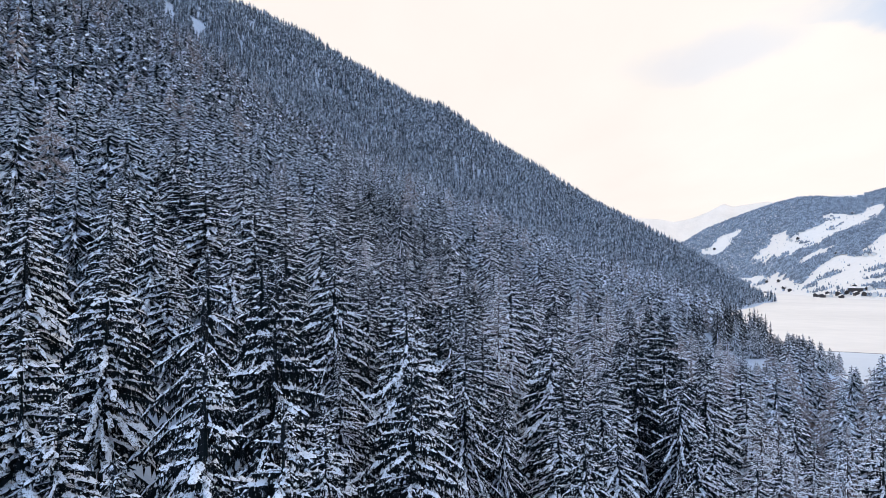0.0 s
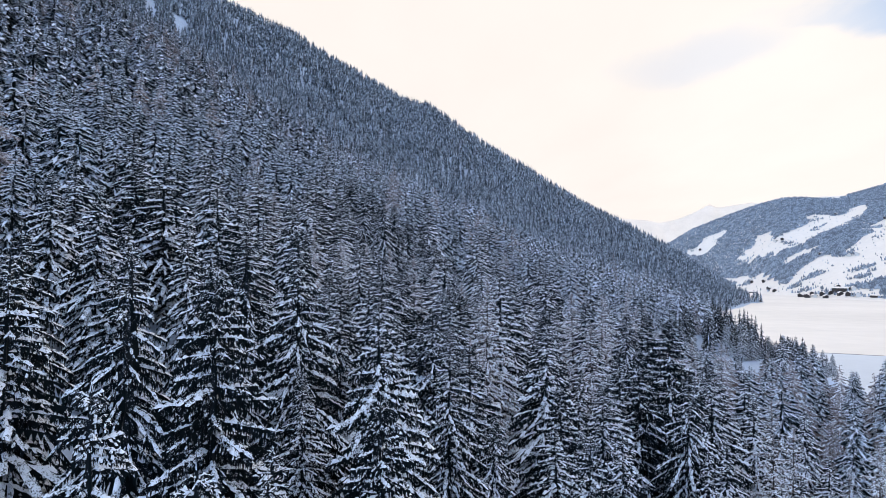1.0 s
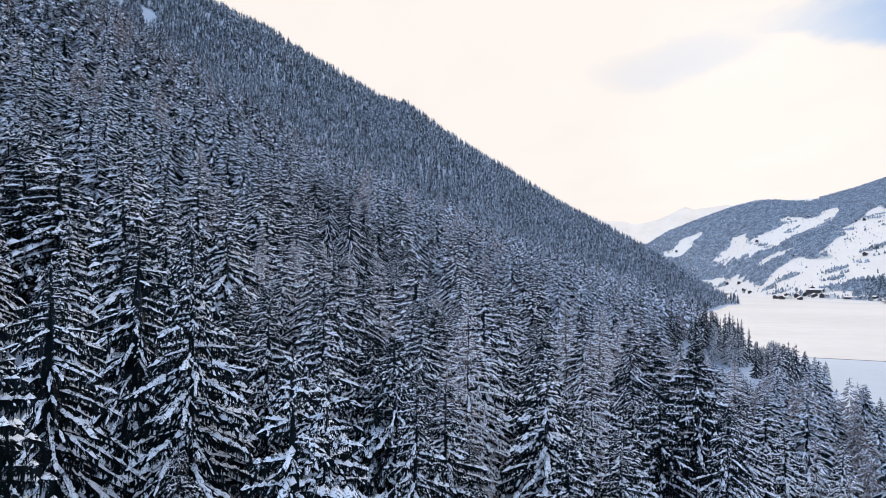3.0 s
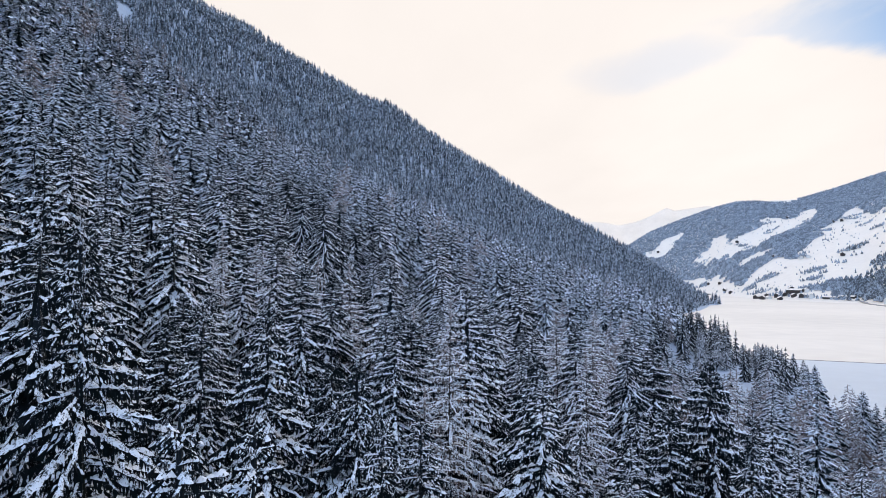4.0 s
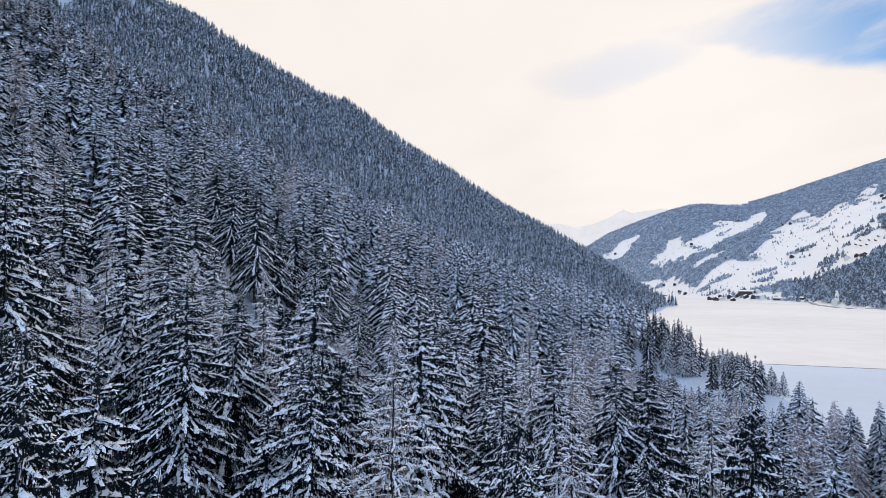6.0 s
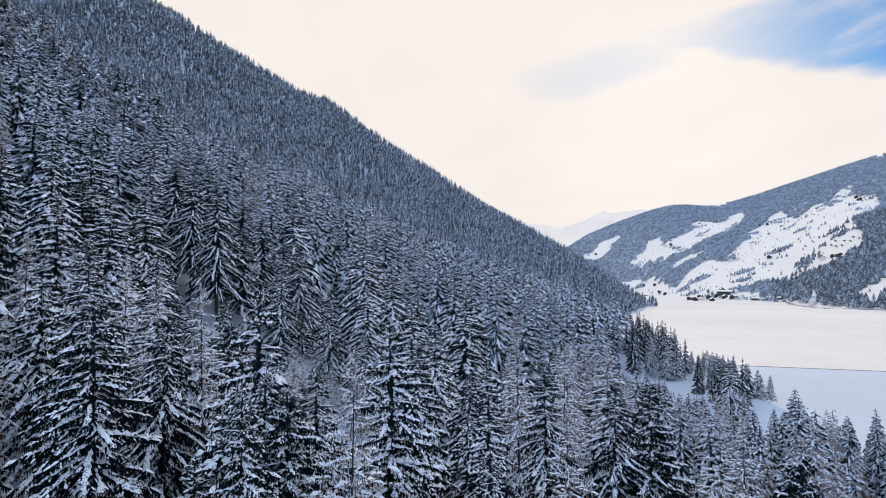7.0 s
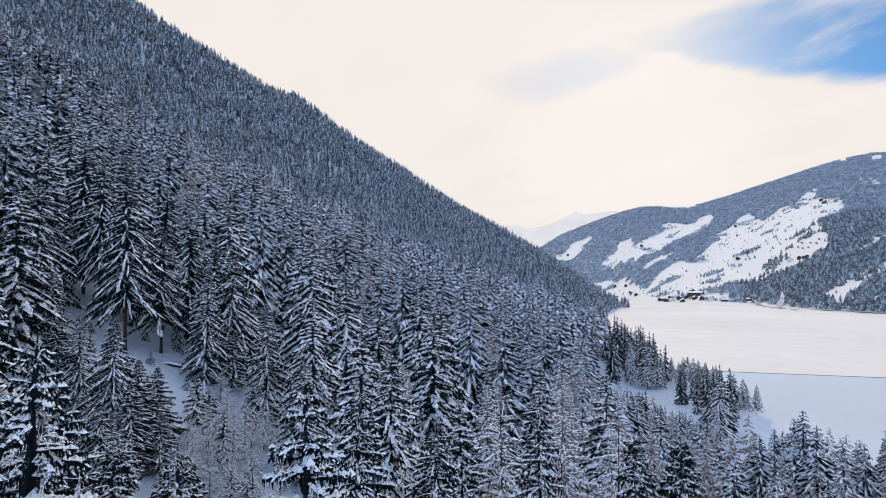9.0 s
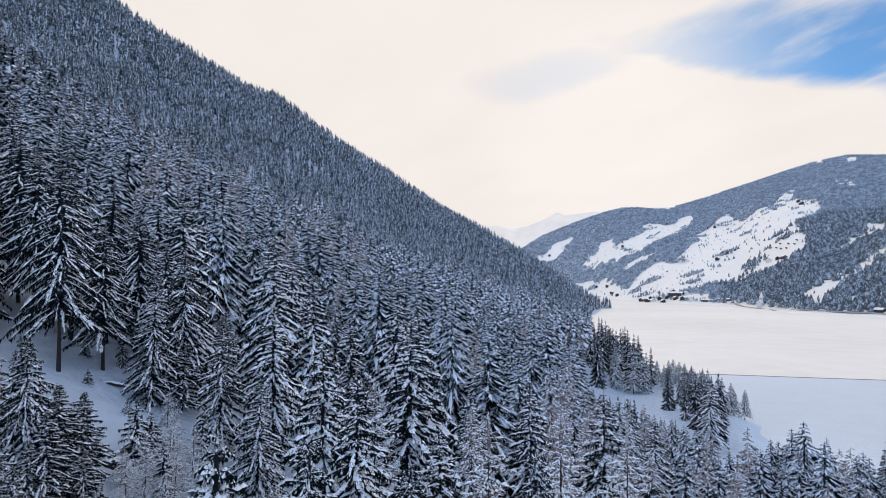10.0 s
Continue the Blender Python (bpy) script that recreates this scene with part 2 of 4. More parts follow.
def wooded_side(x, y):
    yc = np.interp(x, RIDGE_X, RIDGE_Y)
    top = np.interp(x, RIDGE_X, _RIDGE_TOP)
    fix = np.interp(x, RIDGE_X, _RIDGE_FIX)
    u = uphill(x, y)
    face = rise(x, y)
    face = face + ripple(x, y, 60, 5) * 1.6 * softstep(u, 5, 60) + ripple(x, y, 14, 8) * 0.35 * softstep(u, 10, 40)
    past = y - np.interp(x, SHOULDER_X, SHOULDER_Y)
    face = face - 0.85 * np.where(past > 0, past * past / (past + 60.0), 0.0)
    face = face - 7.0 * softstep(y, 160, 225) * (1 - softstep(y, 330, 400)) * softstep(u, -5, 10) * (1 - softstep(u, 22, 52))
    # the bay where the slope runs out beside the point
    face = face - 11.0 * np.exp(-((x - 152) / 36.0) ** 2 - ((y - 368) / 48.0) ** 2)
    # the main face, with ribs and hollows down its fall line, steepening to the ridge
    main = far_face(x, y) + fix * softstep(y / yc, 0.60, 1.0)
    rib = ripple(x + 0.2 * y, 0.45 * (y - 0.5 * x), 95, 15) * 9.0 + ripple(x, y, 45, 16) * 2.5
    main = main + rib * softstep(y, 480, 620) * (1 - softstep(y / yc, 0.84, 0.97)) * softstep(main, 5, 60)
    face = np.maximum(face, main - 30.0 * (1 - softstep(y, 430, 620)))
    back = top - 0.45 * (y - yc)
    h = np.where(y > yc, np.minimum(face, back), face)
    # the flat wooded foot beside the lake
    edge = np.interp(y, SHORE_Y, SHORE_X)
    foot = 4.5 * softstep(edge - x + ripple(x, y, 30, 3) * 3, -4, 16) * softstep(434 - y, -4, 14)
    return np.maximum(h, foot - 1.0)


ORIGIN = (16.0, 98.5)
# the far side of the lake, by bearing from ORIGIN: range of its shore, of its crest, and the crest's height
FAR_B = [10, 21.3, 23.1, 25.2, 27.7, 30.1, 32.5, 34.8, 37.1, 39.3, 41.4, 43.4, 45.4, 47.3, 49.7, 58, 80]
FAR_SHORE = [3600, 3300, 3100, 2900, 2700, 2380, 2150, 1965, 1860, 1826, 1600, 1460, 1410, 1390, 1350, 1300, 1250]
FAR_CREST = [3760, 3759, 3753, 3758, 3727, 3701, 3736, 3777, 3762, 3748, 3734, 3789, 3776, 3835, 3868, 3900, 3900]
FAR_Z = [60, 262, 335, 391, 448, 487, 492, 494, 533, 576, 614, 663, 694, 720, 707, 800, 900]
# the nearer dark spur on that side
SPUR_B = [37.6, 38.6, 40.7, 43.2, 45.2, 47.1, 49.6, 58, 80]
SPUR_R = [1940, 1986, 2048, 2129, 2202, 2279, 2392, 2600, 2700]
SPUR_Z = [-20, -6, 20, 80, 131, 180, 262, 380, 420]


def polar(x, y):
    dx, dy = x - ORIGIN[0], y - ORIGIN[1]
    return np.degrees(np.arctan2(dx, np.maximum(dy, 1.0))), np.hypot(dx, dy)


def far_side(x, y):
    b, r = polar(x, y)
    rb, rc, hc = (np.interp(b, FAR_B, v) for v in (FAR_SHORE, FAR_CREST, FAR_Z))
    s = (r - rb) / (rc - rb)
    main = hc * np.where(s < 1, np.clip(s, 0, 1) ** 1.12, 1 - (s - 1) * 1.5)
    main = main + ripple(x, y, 420, 11) * 16 * softstep(s, 0.08, 0.5) * (1 - softstep(s, 0.6, 0.9)) + ripple(x, y, 130, 12) * 3.5 * softstep(s, 0.05, 0.3) * (1 - softstep(s, 0.7, 0.95))
    main = np.where(s < 0, s * 40, main + 2.0 * softstep(s, 0, 0.01))
    rs, hs = np.interp(b, SPUR_B, SPUR_R), np.interp(b, SPUR_B, SPUR_Z)
    t = (r - rs) / np.where(r < rs, rs - np.interp(b, FAR_B, FAR_SHORE) + 1, 330)
    spur = hs * (1 - np.clip(np.abs(t), 0, 1) ** 1.25) + ripple(x, y, 90, 14) * 3 * softstep(hs, 10, 60) * (1 - softstep(np.abs(t), 0.6, 1))
    spur = np.where((b > 37.6) & (np.abs(t) < 1), spur, -40)
    h = np.maximum(main, spur)
    return np.where((b > 9) & (y > ORIGIN[1] + 200), h, -20)


def land(x, y):
    x, y = np.asarray(x, float), np.asarray(y, float)
    h = np.maximum(wooded_side(x, y), far_side(x, y))
    return np.maximum(h, -1.5)


def spaced(*spans):
    out = [np.arange(a, b, d) for a, b, d in spans]
    return np.concatenate(out + [[spans[-1][1]]])


def sheet_mesh(name, xs, ys, height):
    gx, gy = np.meshgrid(xs, ys)
    gz = height(gx, gy)
    nx, ny = len(xs), len(ys)
    k = np.arange(nx * ny).reshape(ny, nx)
    quads = np.stack([k[:-1, :-1], k[:-1, 1:], k[1:, 1:], k[1:, :-1]], -1).reshape(-1, 4)
    me = bpy.data.meshes.new(name)
    me.vertices.add(nx * ny)
    me.vertices.foreach_set("co", np.stack([gx, gy, gz], -1).astype(np.float32).ravel())
    me.loops.add(quads.size)
    me.loops.foreach_set("vertex_index", quads.ravel().astype(np.int32))
    me.polygons.add(len(quads))
    me.polygons.foreach_set("loop_start", np.arange(0, quads.size, 4, dtype=np.int32))
    me.update(calc_edges=True)
    me.polygons.foreach_set("use_smooth", np.ones(len(quads), dtype=bool))
    return me


ground = new("ground", sheet_mesh("ground", spaced((-1500, -700, 80), (-700, -160, 18), (-160, 290, 5), (290, 900, 18), (900, 3600, 26)), spaced((-500, -40, 40), (-40, 470, 5), (470, 1650, 15), (1650, 4150, 26)), land))
ground.data.materials.append(SNOW)
ground.data.materials.append(SHADED_WOOD_SNOW)
# the wooded side takes the snow with shade in its colour
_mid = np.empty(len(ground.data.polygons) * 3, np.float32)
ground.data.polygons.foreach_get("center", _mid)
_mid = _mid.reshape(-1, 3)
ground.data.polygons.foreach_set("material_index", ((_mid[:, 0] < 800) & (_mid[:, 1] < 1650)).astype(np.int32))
tagged(ground, "snow-covered mountainside and valley floor round the lake", "ground", kind="structure")

lake = new("frozen_lake", sheet_mesh("frozen_lake", np.linspace(-200, 2300, 40), np.linspace(-500, 3400, 60), lambda x, y: 0 * x))
lake.data.materials.append(LAKE)
tagged(lake, "frozen lake under smooth wind-packed snow", "lake", kind="structure")


ICE = material("near_lake_snow", (0.56, 0.60, 0.66), 0.85, 0.01, 0.05, 0.3, 0.8, gloss=0.15)


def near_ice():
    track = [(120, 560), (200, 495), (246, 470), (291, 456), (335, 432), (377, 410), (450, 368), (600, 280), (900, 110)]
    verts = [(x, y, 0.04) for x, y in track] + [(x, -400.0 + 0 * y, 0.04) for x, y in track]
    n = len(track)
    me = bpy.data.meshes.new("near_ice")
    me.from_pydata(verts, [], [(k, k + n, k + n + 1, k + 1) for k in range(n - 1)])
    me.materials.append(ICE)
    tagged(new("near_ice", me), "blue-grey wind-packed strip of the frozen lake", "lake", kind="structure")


near_ice()


def mountain_far():
    xs, ys = np.linspace(700, 3300, 90), np.linspace(4000, 4450, 24)

    def h(x, y):
        top = np.interp(x, [700, 1465, 1572, 1702, 1812, 1923, 1990, 2218, 2451, 3300], [500, 470, 450, 478, 522, 583, 560, 600, 572, 640])
        crag = ripple(x, y, 160, 21) * 14 + ripple(x, y, 50, 22) * 6
        return top * (1 - np.abs(y - 4300) / 420.0) + crag * (1 - np.clip(1 - np.abs(y - 4300) / 60.0, 0, 1))
    ob = new("distant_mountain", sheet_mesh("distant_mountain", xs, ys, h))
    # The peak gives off a weak warm glow in place of haze.
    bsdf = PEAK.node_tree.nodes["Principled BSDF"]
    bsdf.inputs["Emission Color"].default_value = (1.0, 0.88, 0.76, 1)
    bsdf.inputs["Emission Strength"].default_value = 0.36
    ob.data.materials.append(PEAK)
    tagged(ob, "pale snowy peak at the far end of the valley", "mountain", kind="structure")


mountain_far()

# ---- trees ----


class Soup:
    """Triangles by material, gathered in plain lists."""

    def __init__(self):
        self.parts = {}

    def tri(self, key, *points):
        self.parts.setdefault(key, []).append(points)

    def quad(self, key, a, b, c, d):
        self.tri(key, a, b, c)
        self.tri(key, a, c, d)

    def arrays(self):
        return {k: np.array([[tuple(p) for p in t] for t in v], np.float32) for k, v in self.parts.items()}


def tube(soup, key, pts, radii, sides):
    rings = []
    for p, r in zip(pts, radii):
        rings.append([p + Vector((math.cos(2 * math.pi * k / sides) * r, math.sin(2 * math.pi * k / sides) * r, 0)) for k in range(sides)])
    for a, b in zip(rings, rings[1:]):
        for k in range(sides):
            j = (k + 1) % sides
            soup.quad(key, a[k], a[j], b[j], b[k])


def mound(soup, pts, widths, lift):
    """A ridge of snow lying along pts."""
    rows = []
    for i, (p, w) in enumerate(zip(pts, widths)):
        d = (pts[min(i + 1, len(pts) - 1)] - pts[max(i - 1, 0)])
        side = Vector((-d.y, d.x, 0))
        side = side.normalized() if side.length > 1e-6 else Vector((1, 0, 0))
        rows.append((p - side * w + Vector((0, 0, -0.15 * w)), p + Vector((0, 0, lift * w)), p + side * w + Vector((0, 0, -0.15 * w))))
    for a, b in zip(rows, rows[1:]):
        soup.quad("snow", a[0], a[1], b[1], b[0])
        soup.quad("snow", a[1], a[2], b[2], b[1])


def clump(soup, p, along, side, length, width, height, sides=6, spin=0.0):
    """A rounded pillow of snow, longer along the bough than across."""
    top = p + Vector((0, 0, height))
    ring = []
    for k in range(sides):
        c, d = math.cos(spin + k * 2 * math.pi / sides), math.sin(spin + k * 2 * math.pi / sides)
        ring.append(p + along * length * c + side * width * d - Vector((0, 0, 0.12 * length * max(c, 0) + 0.35 * width * abs(d))))
    for k in range(sides):
        soup.tri("snow", ring[k], ring[(k + 1) % sides], top)


def crown_reach(radius, full):
    """How far the boughs reach, from the tip (0) down to the foot of the crown (1)."""
    return radius * (1 - (1 - min(1.0, full)) ** 1.85) + 0.10


def pillows(soup, r, at, q0, q1, count, width, side, sides):
    """Snow lying along a bough from q0 to q1: a chain of uneven pillows that run into one another, with gaps here and there."""
    step = (q1 - q0) / count
    v = 1.0
    for k in range(count):
        v = 0.4 * v + 0.6 * r.choice((0.5, 0.8, 1.1, 1.6))
        if r.random() < 0.08:
            continue
        q = q0 + step * (k + r.uniform(0.3, 0.7))
        a, b = at(max(q - 0.05, 0)), at(min(q + 0.05, 1.05))
        along = (b - a).normalized()
        length = (at(q1) - at(q0)).length / count * r.uniform(0.6, 0.95)
        w = width * v * r.uniform(0.8, 1.2)
        clump(soup, at(q) + side * r.uniform(-0.4, 0.4) * width + Vector((0, 0, 0.02)), along, side, max(length, w), w, w * r.uniform(0.7, 1.15), sides, r.uniform(0, 1))


def fringe(soup, r, pts, drop, teeth, key="needles", broad=1.25):
    """Twigs hanging like a torn curtain below pts."""
    for a, b in zip(pts, pts[1:]):
        for k in range(teeth):
            p, q = a.lerp(b, k / teeth), a.lerp(b, (k + broad) / teeth)
            low = p.lerp(q, r.uniform(0.2, 0.9)) + Vector((r.uniform(-0.12, 0.12), r.uniform(-0.12, 0.12), -1)) * drop * r.uniform(0.45, 1.25)
            soup.tri("frond" if r.random() < 0.45 else key, p, q, low)


def spruce(seed, height, radius, levels, ring, fingers, segs, load=0.85, bare=0.12, sides=7, droop=1.0, pad=1.0, hang=1.0, heart=0.10, full=True, broad=1.25):
    """A snow-laden spruce: whorls of boughs, each with a rope of snow on its back, side twigs, and a dark curtain hanging below."""
    r = random.Random(seed)
    s = Soup()
    lean = Vector((r.uniform(-0.01, 0.01), r.uniform(-0.01, 0.01), 0)) * height
    axis = lambda t: Vector((lean.x * t * t, lean.y * t * t, height * t))
    steps = 5
    tube(s, "bark", [axis(k / steps) - Vector((0, 0, 0.5 if k == 0 else 0)) for k in range(steps + 1)], [0.0095 * height * (1 - 0.97 * k / steps) ** 1.15 * (1.25 if k == 0 else 1) for k in range(steps + 1)], sides)
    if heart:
        # inner shells, tier by tier, added to darken the crown's shaded inside
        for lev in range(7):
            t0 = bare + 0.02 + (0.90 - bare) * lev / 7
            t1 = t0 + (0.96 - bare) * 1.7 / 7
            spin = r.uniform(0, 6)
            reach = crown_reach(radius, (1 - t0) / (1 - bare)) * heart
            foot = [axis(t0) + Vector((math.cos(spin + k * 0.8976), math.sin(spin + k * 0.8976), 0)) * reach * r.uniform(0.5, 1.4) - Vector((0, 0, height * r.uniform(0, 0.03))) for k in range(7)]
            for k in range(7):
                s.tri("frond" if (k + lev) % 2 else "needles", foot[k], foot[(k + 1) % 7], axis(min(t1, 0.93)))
    up_z = Vector((0, 0, 1))
    for lev in range(levels):
        f = (lev + r.uniform(-0.3, 0.3)) / levels
        t = bare + (0.985 - bare) * (1 - (1 - max(f, 0)) ** 1.42)
        full_ = (1 - t) / (1 - bare)
        reach = crown_reach(radius, full_)
        count = max(4, int(round(ring * (0.5 + 0.5 * min(1, full_ * 2)))))
        spin = r.uniform(0, 7)
        for k in range(count):
            a = spin + 2 * math.pi * (k + r.uniform(-0.3, 0.3)) / count
            length = reach * (r.uniform(0.45, 0.72) if (lev + k) % 3 == 0 and full_ > 0.12 else r.uniform(0.82, 1.12))
            out, side = Vector((math.cos(a), math.sin(a), 0)), Vector((-math.sin(a), math.cos(a), 0))
            low = min(1, full_ * 1.6)
            up = 0.20 - 0.34 * low * droop + 0.5 * max(0.0, 0.12 - full_) / 0.12 + r.uniform(-0.08, 0.08)
            sag = (0.16 + 0.26 * low) * droop * r.uniform(0.7, 1.3)
            base = axis(min(t + r.uniform(-0.5, 0.5) / levels, 0.99))
            bend = r.uniform(-0.16, 0.16)
            # down, then level again towards the tip
            at = lambda q: base + out * (length * q) + up_z * (length * (up * q - sag * q * q * (1.35 - 0.45 * q))) + side * (bend * length * q * q)
            q0 = 0.07
            qs = [q0 + (1 - q0) * (i / segs) ** 0.85 for i in range(segs + 1)]
            pts = [at(q) for q in qs]
            slim = min(1.0, 0.38 + 0.31 * length)
            drop = hang * slim * (0.30 + 0.085 * length)
            fringe(s, r, pts, drop, 4 if full else 3, broad=broad)
            laden = r.random() < load
            if laden:
                w = pad * slim * (0.026 * length + 0.082)
                pillows(s, r, at, r.uniform(0.08, 0.2), 1.0, max(2, int(round(segs * (1.2 if full else 1.15) * min(1.0, 0.45 + length * 0.2)))), w, side, 5 if full else 4)
            for j in range(fingers):
                for sg in (-1, 1):
                    q = 0.16 + 0.72 * (j + r.uniform(0.1, 0.9)) / fingers
                    root = at(q)
                    tl = (length * 0.20 * (1.2 - q) + 0.26) * r.uniform(0.6, 1.25)
                    d = (out * r.uniform(0.7, 1.1) + side * sg * r.uniform(0.55, 0.95)).normalized()
                    tip = root + d * tl - up_z * (tl * r.uniform(0.45, 0.85) * droop)
                    fringe(s, r, [root, root.lerp(tip, 0.5) + up_z * tl * 0.08, tip] if full else [root, tip], drop * 0.8, 1, broad=broad)
                    if laden and r.random() < 0.86:
                        w = pad * slim * (0.05 * tl + 0.04) * r.uniform(0.6, 1.4)
                        d2, across = (tip - root).normalized(), Vector((-d.y, d.x, 0))
                        for e in ((0.35, 0.85) if full else (0.6,)):
                            clump(s, root.lerp(tip, e + r.uniform(-0.15, 0.15)) + up_z * 0.03, d2, across, tl * (0.26 if full else 0.42) * r.uniform(0.7, 1.2), w * r.uniform(0.8, 1.3), w, 4, r.uniform(0, 1))
    # the leader
    top = axis(1)
    for k in range(5):
        foot = [axis(0.91) + Vector((math.cos(j * 1.2566), math.sin(j * 1.2566), 0)) * 0.16 for j in (k, k + 1)]
        s.tri("frond", foot[0], foot[1], top + Vector((0, 0, 0.25)))
    s.tri("snow", top + Vector((0.07, 0.03, -0.4)), top + Vector((-0.07, 0.03, -0.4)), top + Vector((0, 0.03, 0.05)))
    return s.arrays()


def plain_spruce(seed, height, radius, levels, ring, bare=0.1, load=0.92, droop=1.0, trunk=True, leaf=1.0, fingers=True, heart=0.12, wide=1.0, snow=1.0, dim=0.3):
    """A spruce for the middle distance: drooping boughs, each a dark curtain with a stroke of snow along its back."""
    r = random.Random(seed)
    s = Soup()
    if trunk:
        tube(s, "bark", [Vector((0, 0, -0.5)), Vector((0, 0, height * (bare + 0.15)))], [0.010 * height, 0.008 * height], 4)
    if heart:
        # ragged shells behind the boughs stand in for the crown's inner shade
        tiers = max(2, levels // 4)
        for lev in range(tiers):
            t0 = bare + 0.03 + (0.9 - bare) * lev / tiers
            t1 = min(0.9, t0 + (0.95 - bare) * 1.6 / tiers)
            spin = r.uniform(0, 6)
            reach = crown_reach(radius, (1 - t0) / (1 - bare)) * heart
            foot = [Vector((math.cos(spin + k * 1.2566) * reach * r.uniform(0.6, 1.4), math.sin(spin + k * 1.2566) * reach * r.uniform(0.6, 1.4), height * (t0 - r.uniform(0, 0.03)))) for k in range(5)]
            for k in range(5):
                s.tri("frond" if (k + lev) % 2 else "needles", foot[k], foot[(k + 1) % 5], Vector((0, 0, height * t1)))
    tip_at = 0.995 if levels > 12 else 0.945
    for k in range(3):
        foot = [Vector((math.cos(j * 2.0944) * (0.10 + 0.11 * wide), math.sin(j * 2.0944) * (0.10 + 0.11 * wide), height * (tip_at - 0.105))) for j in (k, k + 1)]
        s.tri("frond", foot[0], foot[1], Vector((0, 0, height * tip_at)))
    for lev in range(levels):
        f = (lev + r.uniform(-0.25, 0.25)) / levels
        t = bare + (0.98 - bare) * (1 - (1 - max(f, 0)) ** 1.18)
        full = (1 - t) / (1 - bare)
        reach = crown_reach(radius, full)
        count = max(3, int(round(ring * (0.55 + 0.45 * min(1, full * 2)))))
        spin = r.uniform(0, 7)
        for k in range(count):
            a = spin + 2 * math.pi * (k + r.uniform(-0.3, 0.3)) / count
            length = reach * (r.uniform(0.5, 0.72) if (lev + k) % 3 == 0 and full > 0.15 else r.uniform(0.85, 1.12))
            out, side = Vector((math.cos(a), math.sin(a), 0)), Vector((-math.sin(a), math.cos(a), 0))
            root = Vector((0, 0, height * min(0.985, t + r.uniform(-0.5, 0.5) * (1 - bare) / levels)))
            low = min(1, full * 1.6)
            fall = (0.10 + 0.66 * low * droop + r.uniform(-0.12, 0.12)) * length
            tip = root + out * length - Vector((0, 0, fall))
            mid = root + out * length * 0.6 - Vector((0, 0, fall * 0.62))
            slim = min(1.0, 0.36 + 0.34 * length)
            w = leaf * slim * (0.105 * length + 0.14)
            hang = Vector((0, 0, -0.15 * length - 0.24)) * slim * r.uniform(0.7, 1.3)
            s.tri("frond", root, tip, mid + side * w + hang)
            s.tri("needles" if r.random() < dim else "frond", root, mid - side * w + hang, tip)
            if r.random() < load:
                sw = side * wide * snow * slim * (0.036 * length + 0.10) * r.uniform(0.6, 1.4)
                up = Vector((0, 0, 0.07)) + out * 0.04
                e0 = root.lerp(mid, r.uniform(0.15, 0.5)) + up
                e1 = tip + out * 0.06
                if fingers:
                    s.quad("snow", e0, mid + sw * 0.5 + up, e1 + sw * 0.2, mid - sw * 0.5 + up)
                    for j, sg in enumerate((-1, 1, -1, 1)):
                        q = r.uniform(0.25, 0.6) if j < 2 else r.uniform(0.6, 0.95)
                        p = root.lerp(mid, q / 0.6) if q < 0.6 else mid.lerp(tip, (q - 0.6) / 0.4)
                        tl = (0.20 * length + 0.22) * r.uniform(0.6, 1.3)
                        e = p + out * tl * 0.8 + side * sg * tl * r.uniform(0.4, 0.75) - Vector((0, 0, tl * 0.6 * droop))
                        s.tri("snow", p + up - out * 0.10, p + sw * (0.5 * sg) + up + out * tl * 0.35, e + up)
                        if j > 1:
                            s.tri("needles", p, e, p.lerp(e, 0.5) + hang * 0.8)
                else:
                    s.tri("snow", e0, mid + sw * 1.2 + up, e1)
                    s.tri("snow", e0, e1, mid - sw * 0.9 + up)
    return s.arrays()


def bare_larch(arrays):
    """The same framework of boughs as bare twigs under rime."""
    return {"bark": arrays.get("bark", arrays["snow"][:0]), "snow": arrays["snow"], "twig": arrays["needles"][::2], "rime": np.concatenate([arrays["frond"], arrays["needles"][1::2]])}


def far_larch(arrays):
    return {"rime": np.concatenate([arrays["frond"], arrays["needles"]]), "snow": arrays["snow"][::2]}


def mesh_from(name, tris, mat):
    """One mesh from an array of triangles (n, 3, 3)."""
    n = len(tris)
    me = bpy.data.meshes.new(name)
    me.vertices.add(n * 3)
    me.vertices.foreach_set("co", tris.astype(np.float32).ravel())
    me.loops.add(n * 3)
    me.loops.foreach_set("vertex_index", np.arange(n * 3, dtype=np.int32))
    me.polygons.add(n)
    me.polygons.foreach_set("loop_start", np.arange(0, n * 3, 3, dtype=np.int32))
    me.update(calc_edges=True)
    me.materials.append(mat)
    return me


PART_NAMES = dict(bark="trunk", needles="crown", twig="crown", snow="snow_cover")
BODY = dict(needles="frond", twig="rime")
PART_LABELS = dict(snow="white snow lying on the boughs")


